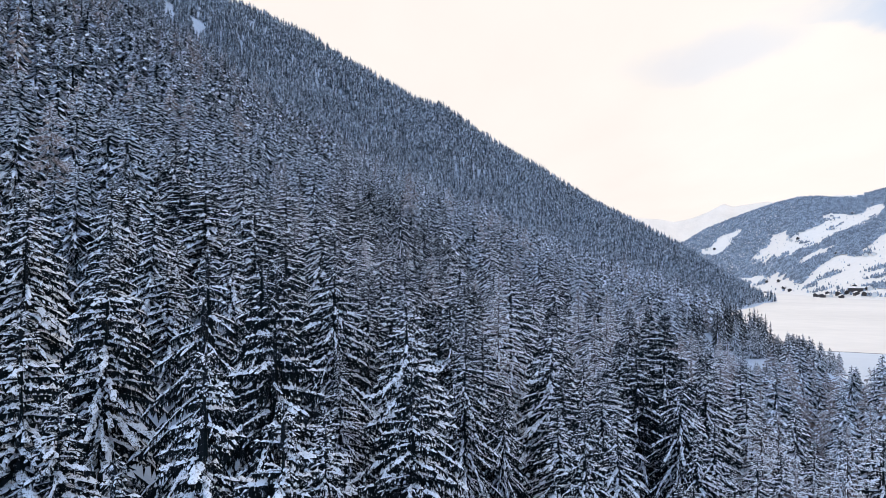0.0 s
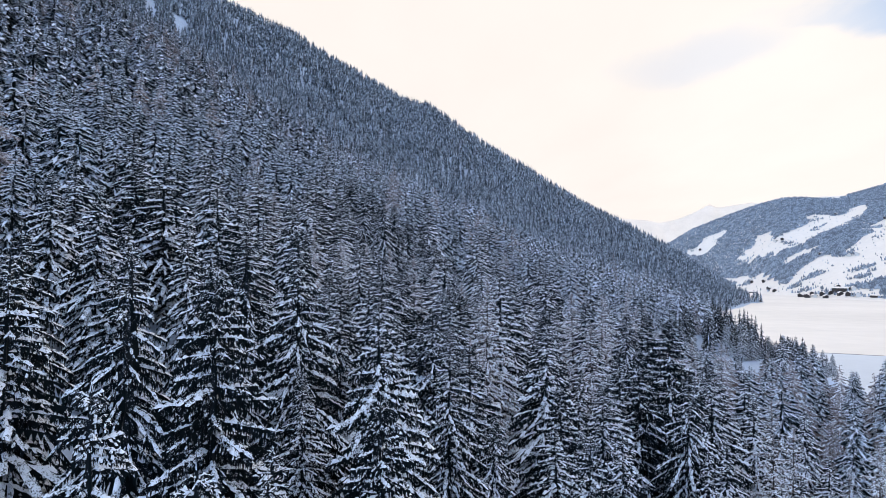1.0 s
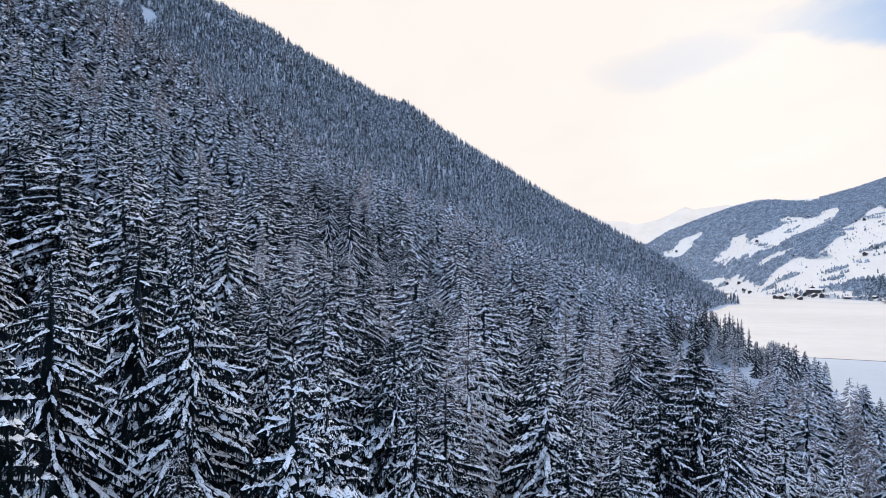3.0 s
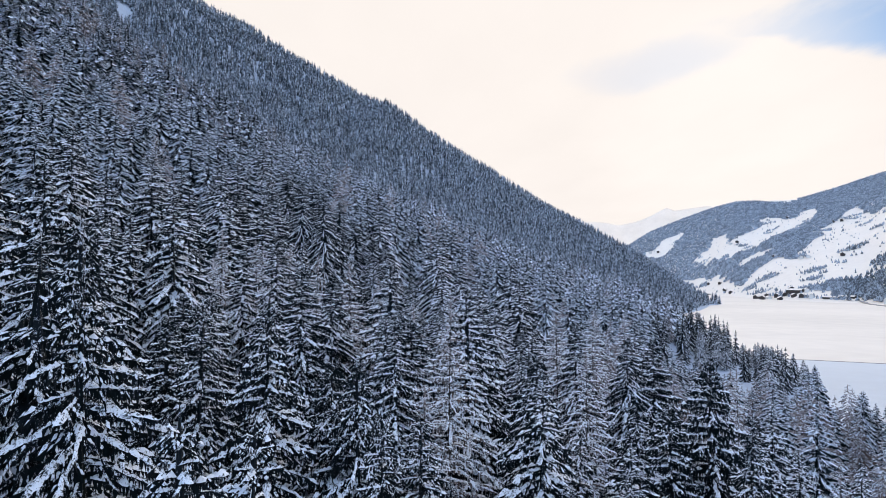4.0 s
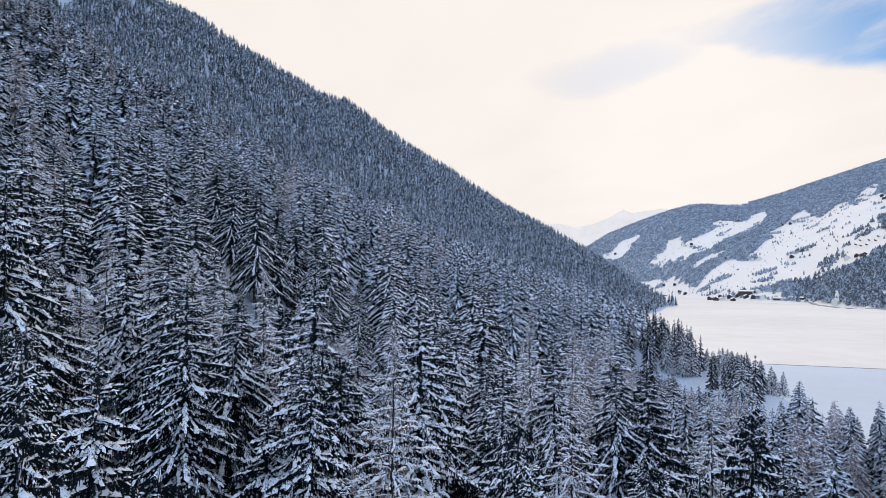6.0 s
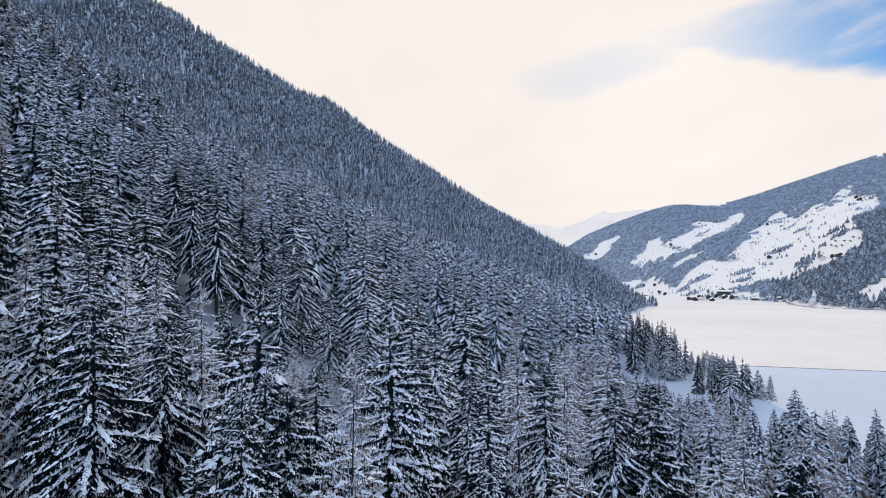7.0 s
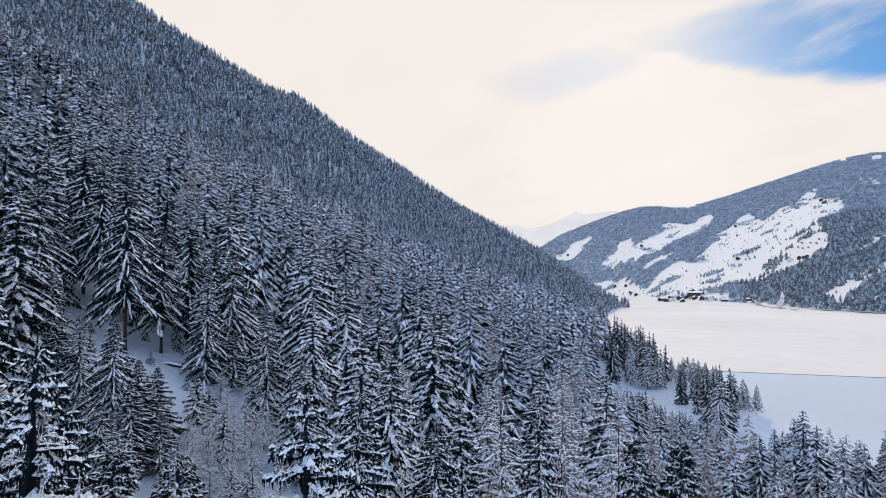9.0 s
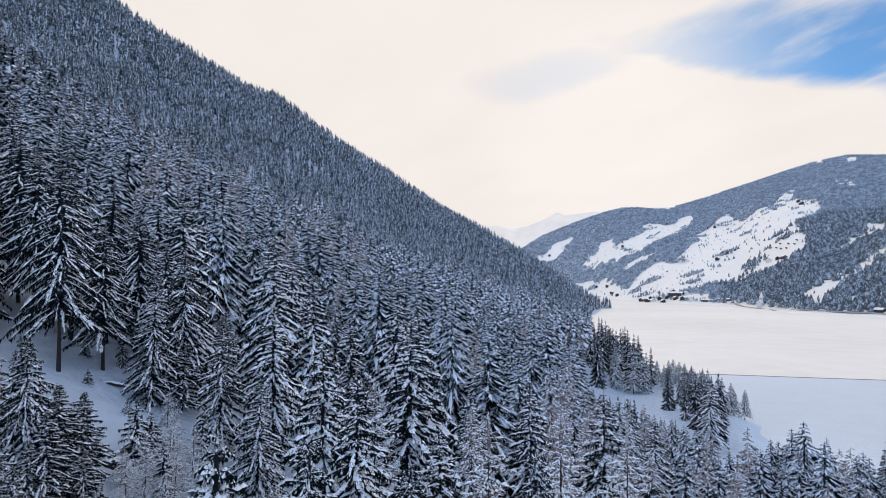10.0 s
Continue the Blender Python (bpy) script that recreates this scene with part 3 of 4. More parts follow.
def tree_thing(name, arrays, label, category):
    """An empty at the foot with trunk, crown and snow as its parts."""
    top = new(name)
    top.empty_display_size = 0.5
    for key in ("bark", "needles", "twig", "snow"):
        if key not in arrays:
            continue
        tris, body = arrays[key], arrays.get(BODY.get(key))
        if body is not None:
            tris = np.concatenate([tris, body])
        me = mesh_from(name + "_" + PART_NAMES[key], tris, MATS[key])
        if body is not None:
            me.materials.append(MATS[BODY[key]])
            me.polygons.foreach_set("material_index", np.repeat(np.array([0, 1], np.int32), [len(tris) - len(body), len(body)]))
        if key == "snow":
            bm = bmesh.new()
            bm.from_mesh(me)
            bmesh.ops.remove_doubles(bm, verts=bm.verts, dist=0.004)
            bm.to_mesh(me)
            bm.free()
            me.polygons.foreach_set("use_smooth", np.ones(len(me.polygons), dtype=bool))
        ob = new(PART_NAMES[key], me)
        ob.parent = top
        if key in PART_LABELS:
            ob["label"], ob["kind"] = PART_LABELS[key], "stuff"
    return tagged(top, label, category)


def scatter(name, templates, spots, mats, label, category):
    """Many trees as one mesh: spots are rows of x, y, z, scale, width, turn, template."""
    spots = np.asarray(spots, float)
    blocks, marks = [], []
    keys = list(mats)
    for k, tpl in enumerate(templates):
        rows = spots[spots[:, 6].astype(int) == k]
        if not len(rows):
            continue
        c, s = np.cos(rows[:, 5]), np.sin(rows[:, 5])
        for key, tris in tpl.items():
            v = tris.reshape(-1, 3)
            x, y, z = v.T
            wx = rows[:, 3:4] * rows[:, 4:5]
            X = (c[:, None] * x - s[:, None] * y) * wx + rows[:, 0:1]
            Y = (s[:, None] * x + c[:, None] * y) * wx + rows[:, 1:2]
            Z = z * rows[:, 3:4] + rows[:, 2:3]
            blocks.append(np.stack([X, Y, Z], -1).reshape(-1, 3).astype(np.float32))
            marks.append(np.full(len(rows) * len(tris), keys.index(key), np.int32))
    co, mk = np.concatenate(blocks), np.concatenate(marks)
    n = len(mk)
    me = bpy.data.meshes.new(name)
    me.vertices.add(n * 3)
    me.vertices.foreach_set("co", co.ravel())
    me.loops.add(n * 3)
    me.loops.foreach_set("vertex_index", np.arange(n * 3, dtype=np.int32))
    me.polygons.add(n)
    me.polygons.foreach_set("loop_start", np.arange(0, n * 3, 3, dtype=np.int32))
    for key in keys:
        me.materials.append(mats[key])
    me.polygons.foreach_set("material_index", mk)
    me.update(calc_edges=True)
    return tagged(new(name, me), label, category, kind="stuff")


def jittered(x0, x1, y0, y1, step, seed, loose=0.5):
    r = np.random.RandomState(seed)
    gx, gy = np.meshgrid(np.arange(x0, x1, step), np.arange(y0, y1, step))
    gx = gx + (np.arange(gx.shape[0]) % 2)[:, None] * step / 2
    p = np.stack([gx.ravel(), gy.ravel()], -1)
    return p + r.uniform(-loose, loose, p.shape) * step


def near_line(x, y, ax, ay, bx, by):
    """Distance from the stretch a to b."""
    dx, dy = bx - ax, by - ay
    t = np.clip(((x - ax) * dx + (y - ay) * dy) / (dx * dx + dy * dy), 0, 1)
    return np.hypot(x - ax - t * dx, y - ay - t * dy)


def slope_gap(x, y):
    """Openings in the wood: the near glade, the snowy bank by the lake and the chutes high up."""
    glade = (near_line(x, y, -31, 70, -26, 84) < 6.0) | (near_line(x, y, 6, 97, 17, 118) < 5.5) | (near_line(x, y, -18, 99, -17, 101) < 4.0)
    glade |= (near_line(x, y, -23, 204, -7, 196) < 5.5) | (near_line(x, y, -18, 190, -10, 185) < 6.0) | (near_line(x, y, -9, 194, -3, 176) < 5.5)
    b, rng = polar(x, y)
    bank = (b > 26.5) & (b < 33.5) & (rng > 300 - np.where(b > 31, 12, 0)) & (rng < np.interp(b, [29, 31], [320, 334]))
    bank |= (b > 33) & (b < 38.6) & (rng > np.interp(b, [33, 36, 38.6], [258, 226, 200])) & (rng < np.interp(b, [33, 36.3, 37, 38.6], [290, 255, 228, 212]))
    bank |= (b > 38) & (rng > 196) & (rng < 300) & (x < 250)
    chute = (near_line(x, y, -447, 990, -412, 906) < 6) | (near_line(x, y, -388, 948, -371, 912) < 9) | (near_line(x, y, -374, 948, -366, 920) < 4)
    chute |= (near_line(x, y, -333, 902, -322, 880) < 6) | (near_line(x, y, -316, 900, -300, 866) < 7) | (near_line(x, y, -282, 852, -276, 840) < 5)
    return glade | bank | chute


def larch_share(x, y):
    """How many of the trees are larches: a group on the near shoulder, many on the foot of the slope."""
    a = 0.85 * np.exp(-(((x + 17) / 13.0) ** 2 + ((y - 131) / 15.0) ** 2))
    b = 0.34 * np.exp(-(((x - 85) / 65.0) ** 2 + ((y - 180) / 70.0) ** 2))
    c = 0.40 * softstep(ripple(x, y, 110, 31) + 0.4 * ripple(x, y, 30, 32), 0.25, 0.8) * softstep(y, 200, 320)
    return 0.06 + np.maximum(np.maximum(a, b), c)


# single trees that stand out: x, y and height of the tip above the lake
LEADERS_LOW = [
    (-1.9, 48.1, 45.5), (-12.4, 74.3, 58.0), (-16.1, 95, 51.8), (36, 103.3, 47.2), (47.6, 112, 39.2), (16.5, 85, 40.0), (23, 91, 39.5), (14.5, 63.7, 39.7),
    (8.9, 96.6, 37.0), (-14.4, 53.9, 53.5), (-10.2, 66.4, 44.5), (7.7, 80, 37.6), (-14, 102.9, 53.6),
    (-10.1, 85.3, 53.6), (-4.9, 82.5, 53.9), (-1.1, 85.1, 49.2), (1.4, 83, 49.4), (2.8, 76.4, 47.6), (5.7, 83.9, 45.3),
    (16.6, 98, 47.9), (35.4, 95.6, 40.7), (31.6, 100.9, 42.6), (-48, 113, 72.0), (-22, 122, 58.7), (30, 106.7, 42.1), (-18.8, 109.6, 53.3),
]
LEADERS_MIDDLE = [
    (3.8, 112.3, 51.6), (-7.3, 114.5, 56.6), (18.3, 108, 46.9), (41, 138.3, 46.0), (-12.6, 127.7, 61.5), (3.8, 103.3, 51.7), (16.7, 136.5, 51.2),
    (45, 137, 45.8), (6.0, 111.8, 50.5), (-7.3, 164.7, 54.9), (-12.6, 170.4, 55.3), (12.9, 173, 49.3),
    (27.2, 188.5, 46.8), (34, 188, 52.0), (37.5, 170.5, 45.3), (5.5, 213.6, 55.3), (25, 146.7, 46.2), (-5, 163, 48.4), (15.5, 227.7, 57.7),
    (-22.8, 222.6, 77.6), (-28, 223, 84.3), (-1.6, 190.4, 61.6), (-15.4, 221.8, 70.2), (-39, 240.5, 97.0), (33.4, 139.5, 48.4), (2, 192.4, 51.8),
    (-47.5, 144, 76.0), (-50, 184.7, 82.6), (-32.5, 242, 90.7), (-28, 167, 72.7),
]
LEADERS_GLADE = [
    (-5.6, 167.5, 50.1), (-3.9, 169.7, 49.0), (-5.6, 172.5, 47.6), (-6, 161.5, 46.2), (-2.4, 164.5, 44.3), (-0.5, 176.3, 46.5), (0.9, 178, 45.0), (7.6, 186.4, 55.8), (1.5, 196, 64.5), (-18.7, 178.7, 61.0), (-23.3, 180.4, 63.9), (-15.5, 171.9, 54.7), (-26, 194, 75.0), (-29, 203, 82.0), (7.4, 123.6, 50.7), (3.0, 129, 49.5), (-2, 134, 50.0), (4.5, 139, 45.5), (1.5, 146, 43.4), (0.5, 152.5, 41.5), (-3, 150, 47.0), (-5.8, 156, 47.5), (-5, 121, 55.0), (-0.5, 128.5, 54.0), (-9.5, 134, 56.5),
]
LEADERS_FOOT = [(89.6, 214, 32.4), (105.6, 222.9, 27.0), (93.3, 229.3, 32.2), (38.2, 206, 51.0), (23, 128, 47.0), (-0.5, 112, 46.3), (42, 186.2, 44.5)]
LEADERS_POINT = [(234, 424, 15.0), (229, 412, 17.0), (224, 400, 17.5), (231, 404, 14), (219, 388, 18.0), (225, 391, 15), (215, 376, 18.5), (220, 378, 14.5), (212, 363, 18.0), (216, 366, 13), (210, 350, 17.5), (207, 338, 16.0), (212, 342, 13),
    (205, 327, 15.0), (217, 410, 15.5), (222, 418, 16), (213, 397, 14), (155, 283, 28.5), (194.7, 387.8, 22.5), (192.7, 394.8, 27.7), (185.9, 398.8, 29.0), (178.2, 403, 28.4), (188, 386, 23), (181, 391, 25), (228, 420, 13), (208, 385, 12)]
LEADERS_TRUNK = [(-20.8, 55.1, 55.0), (-31.5, 59.3, 57.1), (-19.7, 70.7, 55.0), (-21.4, 85.5, 58.0), (-13.2, 191.4, 76), (-9.2, 196.6, 68), (-20.6, 203.1, 80), (-15.5, 203.6, 76), (-7, 206.5, 71), (-25, 210, 84), (-2, 201, 66), (-11.5, 207, 76), (-18, 209, 82)]
LEADERS_HEAVY = [(-14.2, 38.2, 48.3), (-8.4, 38.0, 45.0), (-3.1, 61.9, 50.7), (-2.9, 68.5, 48.8), (-0.5, 83.2, 46.3), (2.3, 109.9, 51.3), (13.9, 124.4, 54.3), (2.6, 115.5, 57.0)]
LEADERS_LARCH = [(9.2, 107.5, 53.4), (5.9, 112.4, 52.4), (18.8, 162.5, 50.2), (26.2, 173, 48.2), (36.9, 168, 45.8), (37.8, 147.8, 49.7), (43.4, 145.5, 49.5), (40.3, 152, 49.0), (30.5, 126, 45.0), (54, 138, 41.0), (66, 150, 39.0), (50, 160, 42.0), (60, 175, 39.5), (-2, 124, 57.5), (1.5, 121, 55.0), (-7.7, 129.7, 58.3), (6.4, 101.3, 44.7), (-26.7, 135, 60.0), (-17, 138, 61.0), (-21, 128, 58.0), (-12.5, 137, 60.0), (-24, 142, 63.0)]

rnd = random.Random(7)
BOLD = dict(levels=36, ring=7, fingers=3, segs=5, pad=0.84, heart=0.07)
PLAIN = dict(levels=32, ring=7, fingers=1, segs=3, full=False, heart=0.06, pad=1.36)
bold_kinds = [tree_thing("spruce_tree", spruce(100 + k, 24, (5.6, 6.4, 5.0, 5.5)[k], load=(0.9, 0.85, 0.95, 0.8)[k], bare=(0.1, 0.14, 0.06, 0.2)[k], droop=(0.9, 0.6, 1.0, 1.25)[k], hang=(1.0, 1.25, 0.9, 1.1)[k], **BOLD), "tall dark spruce with thick snow on drooping boughs", "tree") for k in range(4)]
plain_kinds = [tree_thing("spruce_tree", spruce(140 + k, 24, (5.4, 5.8, 4.8, 5.2)[k], load=0.84 + 0.03 * k, bare=0.1 + 0.03 * k, droop=(1.0, 0.8, 1.2, 1.0)[k], **PLAIN), "slender snow-laden spruce among others on the slope", "tree") for k in range(4)]
young_kinds = [tree_thing("young_spruce", spruce(170 + k, 24, 7.5, 15, 7, 2, 4, 0.97, 0.02, droop=0.8, pad=1.7, hang=2.2, heart=0.2), "young spruce bent under thick clumps of snow", "tree") for k in range(2)]
larch_kinds = [tree_thing("larch_tree", bare_larch(spruce(200 + k, 24, (5.2, 4.7, 5.5)[k], 30, 8, 2, 3, 0.9, 0.12, droop=(0.7, 0.9, 0.6)[k], pad=0.62, hang=0.75, heart=0, full=False, broad=0.4)), "bare brown larch dusted with rime and snow", "tree") for k in range(3)]
heavy_kinds = [tree_thing("spruce_tree", spruce(180 + k, 24, 6.2, 28, 7, 2, 5, 0.98, 0.06, droop=(0.7, 1.0)[k], pad=1.2, hang=1.0), "dark spruce with thick rounded pads of snow on its boughs", "tree") for k in range(2)]
trunk_kinds = [tree_thing("spruce_tree", spruce(160 + k, 24, 5.3, 27, 8, 1, 4, 0.85, 0.27 + 0.07 * k, droop=1.15, pad=0.72, heart=0.2), "tall spruce with a long bare trunk beside the glade", "tree") for k in range(2)]
GROUP_OF = {"spruce_tree": "spruces on the near slope", "young_spruce": "young spruces on the near slope", "larch_tree": "larches on the near slope"}
used = set()


def plant(kinds, x, y, height, width=1.0):
    k = rnd.choice(kinds)
    sc = height / 24.0
    m = pose(x, y, float(land(x, y)) - 0.15, rnd.uniform(-1.5, 1.5), rnd.uniform(-1.5, 1.5), rnd.uniform(0, 360)) @ Matrix.Diagonal((sc * width, sc * width, sc, 1))
    if k.name not in used:
        used.add(k.name)
        made = k
    else:
        made = copy_thing(k, Matrix.Identity(4))
    made.matrix_basis = m
    made["group"] = GROUP_OF[made.name.split(".")[0]]
    return made


taken = []
for rows, kinds in ((LEADERS_LOW, bold_kinds), (LEADERS_MIDDLE, bold_kinds), (LEADERS_GLADE, bold_kinds), (LEADERS_FOOT, plain_kinds), (LEADERS_POINT, plain_kinds), (LEADERS_TRUNK, trunk_kinds), (LEADERS_HEAVY, heavy_kinds), (LEADERS_LARCH, larch_kinds)):
    for x, y, tip in rows:
        tall = tip - float(land(x, y))
        small = tall < 15
        plant(young_kinds if tall < 7 else (plain_kinds if kinds is bold_kinds and y > 200 else kinds), x, y, tall, rnd.uniform(1.05, 1.3) if small else rnd.uniform(0.88, 1.08) * (27.0 / max(tall, 22.0)) ** 0.4)
        taken.append((x, y))
taken = np.array(taken)


def sight_top(x, y):
    """Cap on treetop height above the lake, fitted to the camera's sight lines to the snowy bank, the point and the
    glade.
    """
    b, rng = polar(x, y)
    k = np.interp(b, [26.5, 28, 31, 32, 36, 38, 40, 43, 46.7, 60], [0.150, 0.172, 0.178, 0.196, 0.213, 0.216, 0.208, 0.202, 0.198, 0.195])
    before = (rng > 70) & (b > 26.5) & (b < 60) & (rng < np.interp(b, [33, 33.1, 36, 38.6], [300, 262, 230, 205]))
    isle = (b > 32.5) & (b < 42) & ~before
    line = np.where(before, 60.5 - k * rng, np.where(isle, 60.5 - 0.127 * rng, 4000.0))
    # the camera's sight lane to the glade
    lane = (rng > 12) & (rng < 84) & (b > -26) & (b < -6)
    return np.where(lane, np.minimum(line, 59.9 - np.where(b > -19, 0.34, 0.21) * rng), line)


def sight_room(x, y):
    """How tall a tree may be here: kept below the flight and the camera's sight lines to the glade and small clearings.
    """
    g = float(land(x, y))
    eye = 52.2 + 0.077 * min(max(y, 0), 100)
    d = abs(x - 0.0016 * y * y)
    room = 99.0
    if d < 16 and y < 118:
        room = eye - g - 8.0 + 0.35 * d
    room = min(room, float(sight_top(np.array([x]), np.array([y]))[0]) - g)
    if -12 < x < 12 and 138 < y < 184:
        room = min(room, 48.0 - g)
    # two sight lanes from the camera's start down to the snowy floor between the first trees
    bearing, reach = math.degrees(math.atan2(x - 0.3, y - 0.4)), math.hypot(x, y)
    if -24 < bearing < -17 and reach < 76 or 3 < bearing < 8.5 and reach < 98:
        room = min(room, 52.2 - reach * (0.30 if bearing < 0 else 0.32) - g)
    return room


# the wood on the mountainside, nearest to farthest
cells = jittered(-100, 245, 26, 470, 8.6, 41)
cells = cells[(land(cells[:, 0], cells[:, 1]) > 1.2) & ~slope_gap(cells[:, 0], cells[:, 1])]
cells = cells[(np.hypot(cells[:, None, 0] - taken[None, :, 0], cells[:, None, 1] - taken[None, :, 1]).min(1) > 4.8)]
visible = (cells[:, 0] > -0.75 * (cells[:, 1] + 10) - 10) & (cells[:, 0] < 0.72 * (cells[:, 1] + 20) + 15)
cells = cells[visible]
cells = cells[sight_top(cells[:, 0], cells[:, 1]) - land(cells[:, 0], cells[:, 1]) > 4.0]
rank = np.hypot(np.maximum(np.abs(cells[:, 0] - 8) - 10, 0) * 1.15, np.maximum(cells[:, 1] - 112, 0) * 0.62 + np.maximum(60 - cells[:, 1], 0) * 0.3)
cells = cells[np.argsort(rank)]
NEAR_COUNT, MID_COUNT = 180, 480
near_cells, rest = cells[:NEAR_COUNT], cells[NEAR_COUNT:]
rest = rest[np.argsort(np.hypot(rest[:, 0] - 35, (rest[:, 1] - 120) * 0.85))]
mid_cells, rest = rest[:MID_COUNT], rest[MID_COUNT:]
for x, y in near_cells:
    tall = min(rnd.uniform(21, 31) * (0.5 if rnd.random() < 0.15 else 1), sight_room(x, y))
    if tall < 3.5:
        continue
    if rnd.random() < larch_share(x, y) and tall > 12:
        plant(larch_kinds, x, y, tall, rnd.uniform(0.9, 1.1))
    else:
        plant(young_kinds if tall < 7 else plain_kinds, x, y, tall, rnd.uniform(0.9, 1.15) * (1.15 if tall < 14 else 1))


def spots_for(cells, lo, hi, count, seed, larches=0, stout=1.0):
    r = np.random.RandomState(seed)
    n = len(cells)
    z = land(cells[:, 0], cells[:, 1]) - 0.3
    kind = r.randint(0, count, n)
    if larches:
        mask = r.uniform(0, 1, n) < larch_share(cells[:, 0], cells[:, 1])
        kind = np.where(mask, count + r.randint(0, larches, n), kind)
    b, rng = polar(cells[:, 0], cells[:, 1])
    room = np.maximum(sight_top(cells[:, 0], cells[:, 1]) - z, 3.0) / 24.0
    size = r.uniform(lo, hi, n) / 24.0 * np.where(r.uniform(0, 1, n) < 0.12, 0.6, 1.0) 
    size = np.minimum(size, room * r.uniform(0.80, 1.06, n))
    return np.stack([cells[:, 0], cells[:, 1], z, size, stout * r.uniform(0.85, 1.15, n), r.uniform(0, 6.28, n), kind], -1)


mid_kinds = [plain_spruce(300 + k, 24, (5.2, 4.6, 4.9, 4.4)[k], 27, 7, (0.12, 0.2, 0.16, 0.1)[k], 0.97, droop=(0.8, 1.0, 1.2, 1.0)[k], wide=1.9, dim=0.45) for k in range(4)] + [bare_larch(plain_spruce(320 + k, 24, 5.0, 22, 6, 0.14, 0.7, 0.7 + 0.2 * k, leaf=0.3, heart=0, snow=0.7)) for k in range(2)]
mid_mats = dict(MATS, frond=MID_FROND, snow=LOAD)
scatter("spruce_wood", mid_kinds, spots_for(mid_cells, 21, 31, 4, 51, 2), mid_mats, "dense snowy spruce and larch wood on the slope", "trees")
third_kinds = [plain_spruce(400 + k, 24, (5.2, 4.6, 5.0, 4.4)[k], 18, 7, 0.06, trunk=False, fingers=False, wide=3.1, heart=0.14, leaf=1.6, dim=0.45) for k in range(4)] + [far_larch(plain_spruce(420 + k, 24, 5.0, 13, 6, 0.1, 0.8, trunk=False, fingers=False, heart=0.0)) for k in range(2)]
far_mats = dict(needles=NEEDLES, frond=FAR_FROND, snow=LOAD, bark=BARK, twig=TWIG, rime=FAR_RIME)


def behind_shoulder(x, y):
    """The hollow that the near shoulder hides."""
    return (y > np.interp(x, SHOULDER_X, SHOULDER_Y) + 70) & (y < 560) & (x < 150)


more = jittered(-400, 260, 120, 640, 8.4, 43, 0.4)
keep = (land(more[:, 0], more[:, 1]) > 1.2) & ((more[:, 1] > 470) | (more[:, 0] < -100)) & (more[:, 0] > -0.75 * more[:, 1] - 20) & ~slope_gap(more[:, 0], more[:, 1])
third = np.concatenate([rest, more[keep]])
third = third[~behind_shoulder(third[:, 0], third[:, 1])]
by_lake = (land(third[:, 0], third[:, 1]) < 17) & (third[:, 1] > 250) & (third[:, 0] > 60)
shore_kinds = [plain_spruce(440 + k, 24, (4.6, 4.1, 4.4, 3.9)[k], 18, 7, 0.05, 0.85, trunk=False, fingers=False, wide=1.5, snow=0.9, leaf=1.8, dim=0.4) for k in range(4)]
scatter("spruce_wood", shore_kinds, spots_for(third[by_lake], 18, 27, 4, 56), dict(far_mats, frond=FROND), "dark close-set spruces along the lake shore", "trees")
third = third[~by_lake]
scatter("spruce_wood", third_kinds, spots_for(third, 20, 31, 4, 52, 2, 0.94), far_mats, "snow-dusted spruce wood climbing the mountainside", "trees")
fourth_kinds = [plain_spruce(500 + k, 24, (4.9, 4.3, 4.6, 5.2, 4.4)[k], 8, 5, 0.02, trunk=False, fingers=False, wide=2.4, leaf=1.7, heart=0.4, dim=0.4) for k in range(5)]
fifth_kinds = [plain_spruce(520 + k, 24, (4.9, 4.3, 4.6, 5.2, 4.4)[k], 6, 4, 0.02, trunk=False, fingers=False, wide=3.0, leaf=2.4, heart=0.5, dim=0.5) for k in range(5)]
high = jittered(-1000, 800, 640, 1560, 8.6, 44, 0.36)
yc = np.interp(high[:, 0], RIDGE_X, RIDGE_Y)
keep = (land(high[:, 0], high[:, 1]) > 1.0) & (high[:, 1] < yc + 25) & (high[:, 0] > -0.75 * high[:, 1] - 30) & (wooded_side(high[:, 0], high[:, 1]) > 1) & ~slope_gap(high[:, 0], high[:, 1])
high = high[keep]
high = high[(high[:, 1] < 960) | (np.random.RandomState(45).uniform(0, 1, len(high)) < 0.84)]
top_mats = dict(far_mats, frond=HAZED_FROND, snow=HAZED_LOAD, needles=HAZED_NEEDLES)
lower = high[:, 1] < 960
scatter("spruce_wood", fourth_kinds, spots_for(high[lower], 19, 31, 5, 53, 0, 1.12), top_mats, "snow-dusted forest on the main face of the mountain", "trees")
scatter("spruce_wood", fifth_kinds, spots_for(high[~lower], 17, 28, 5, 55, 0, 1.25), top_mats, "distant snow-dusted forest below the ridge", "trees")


# ---- on the snow of the glade ----
# Near-black stone colour stands in for the shaded hollow under the snow cap.
ROCK = material("hollow_dark_rock", (0.016, 0.016, 0.018), 0.9, 1.5, 0.4, 0.7, 6)


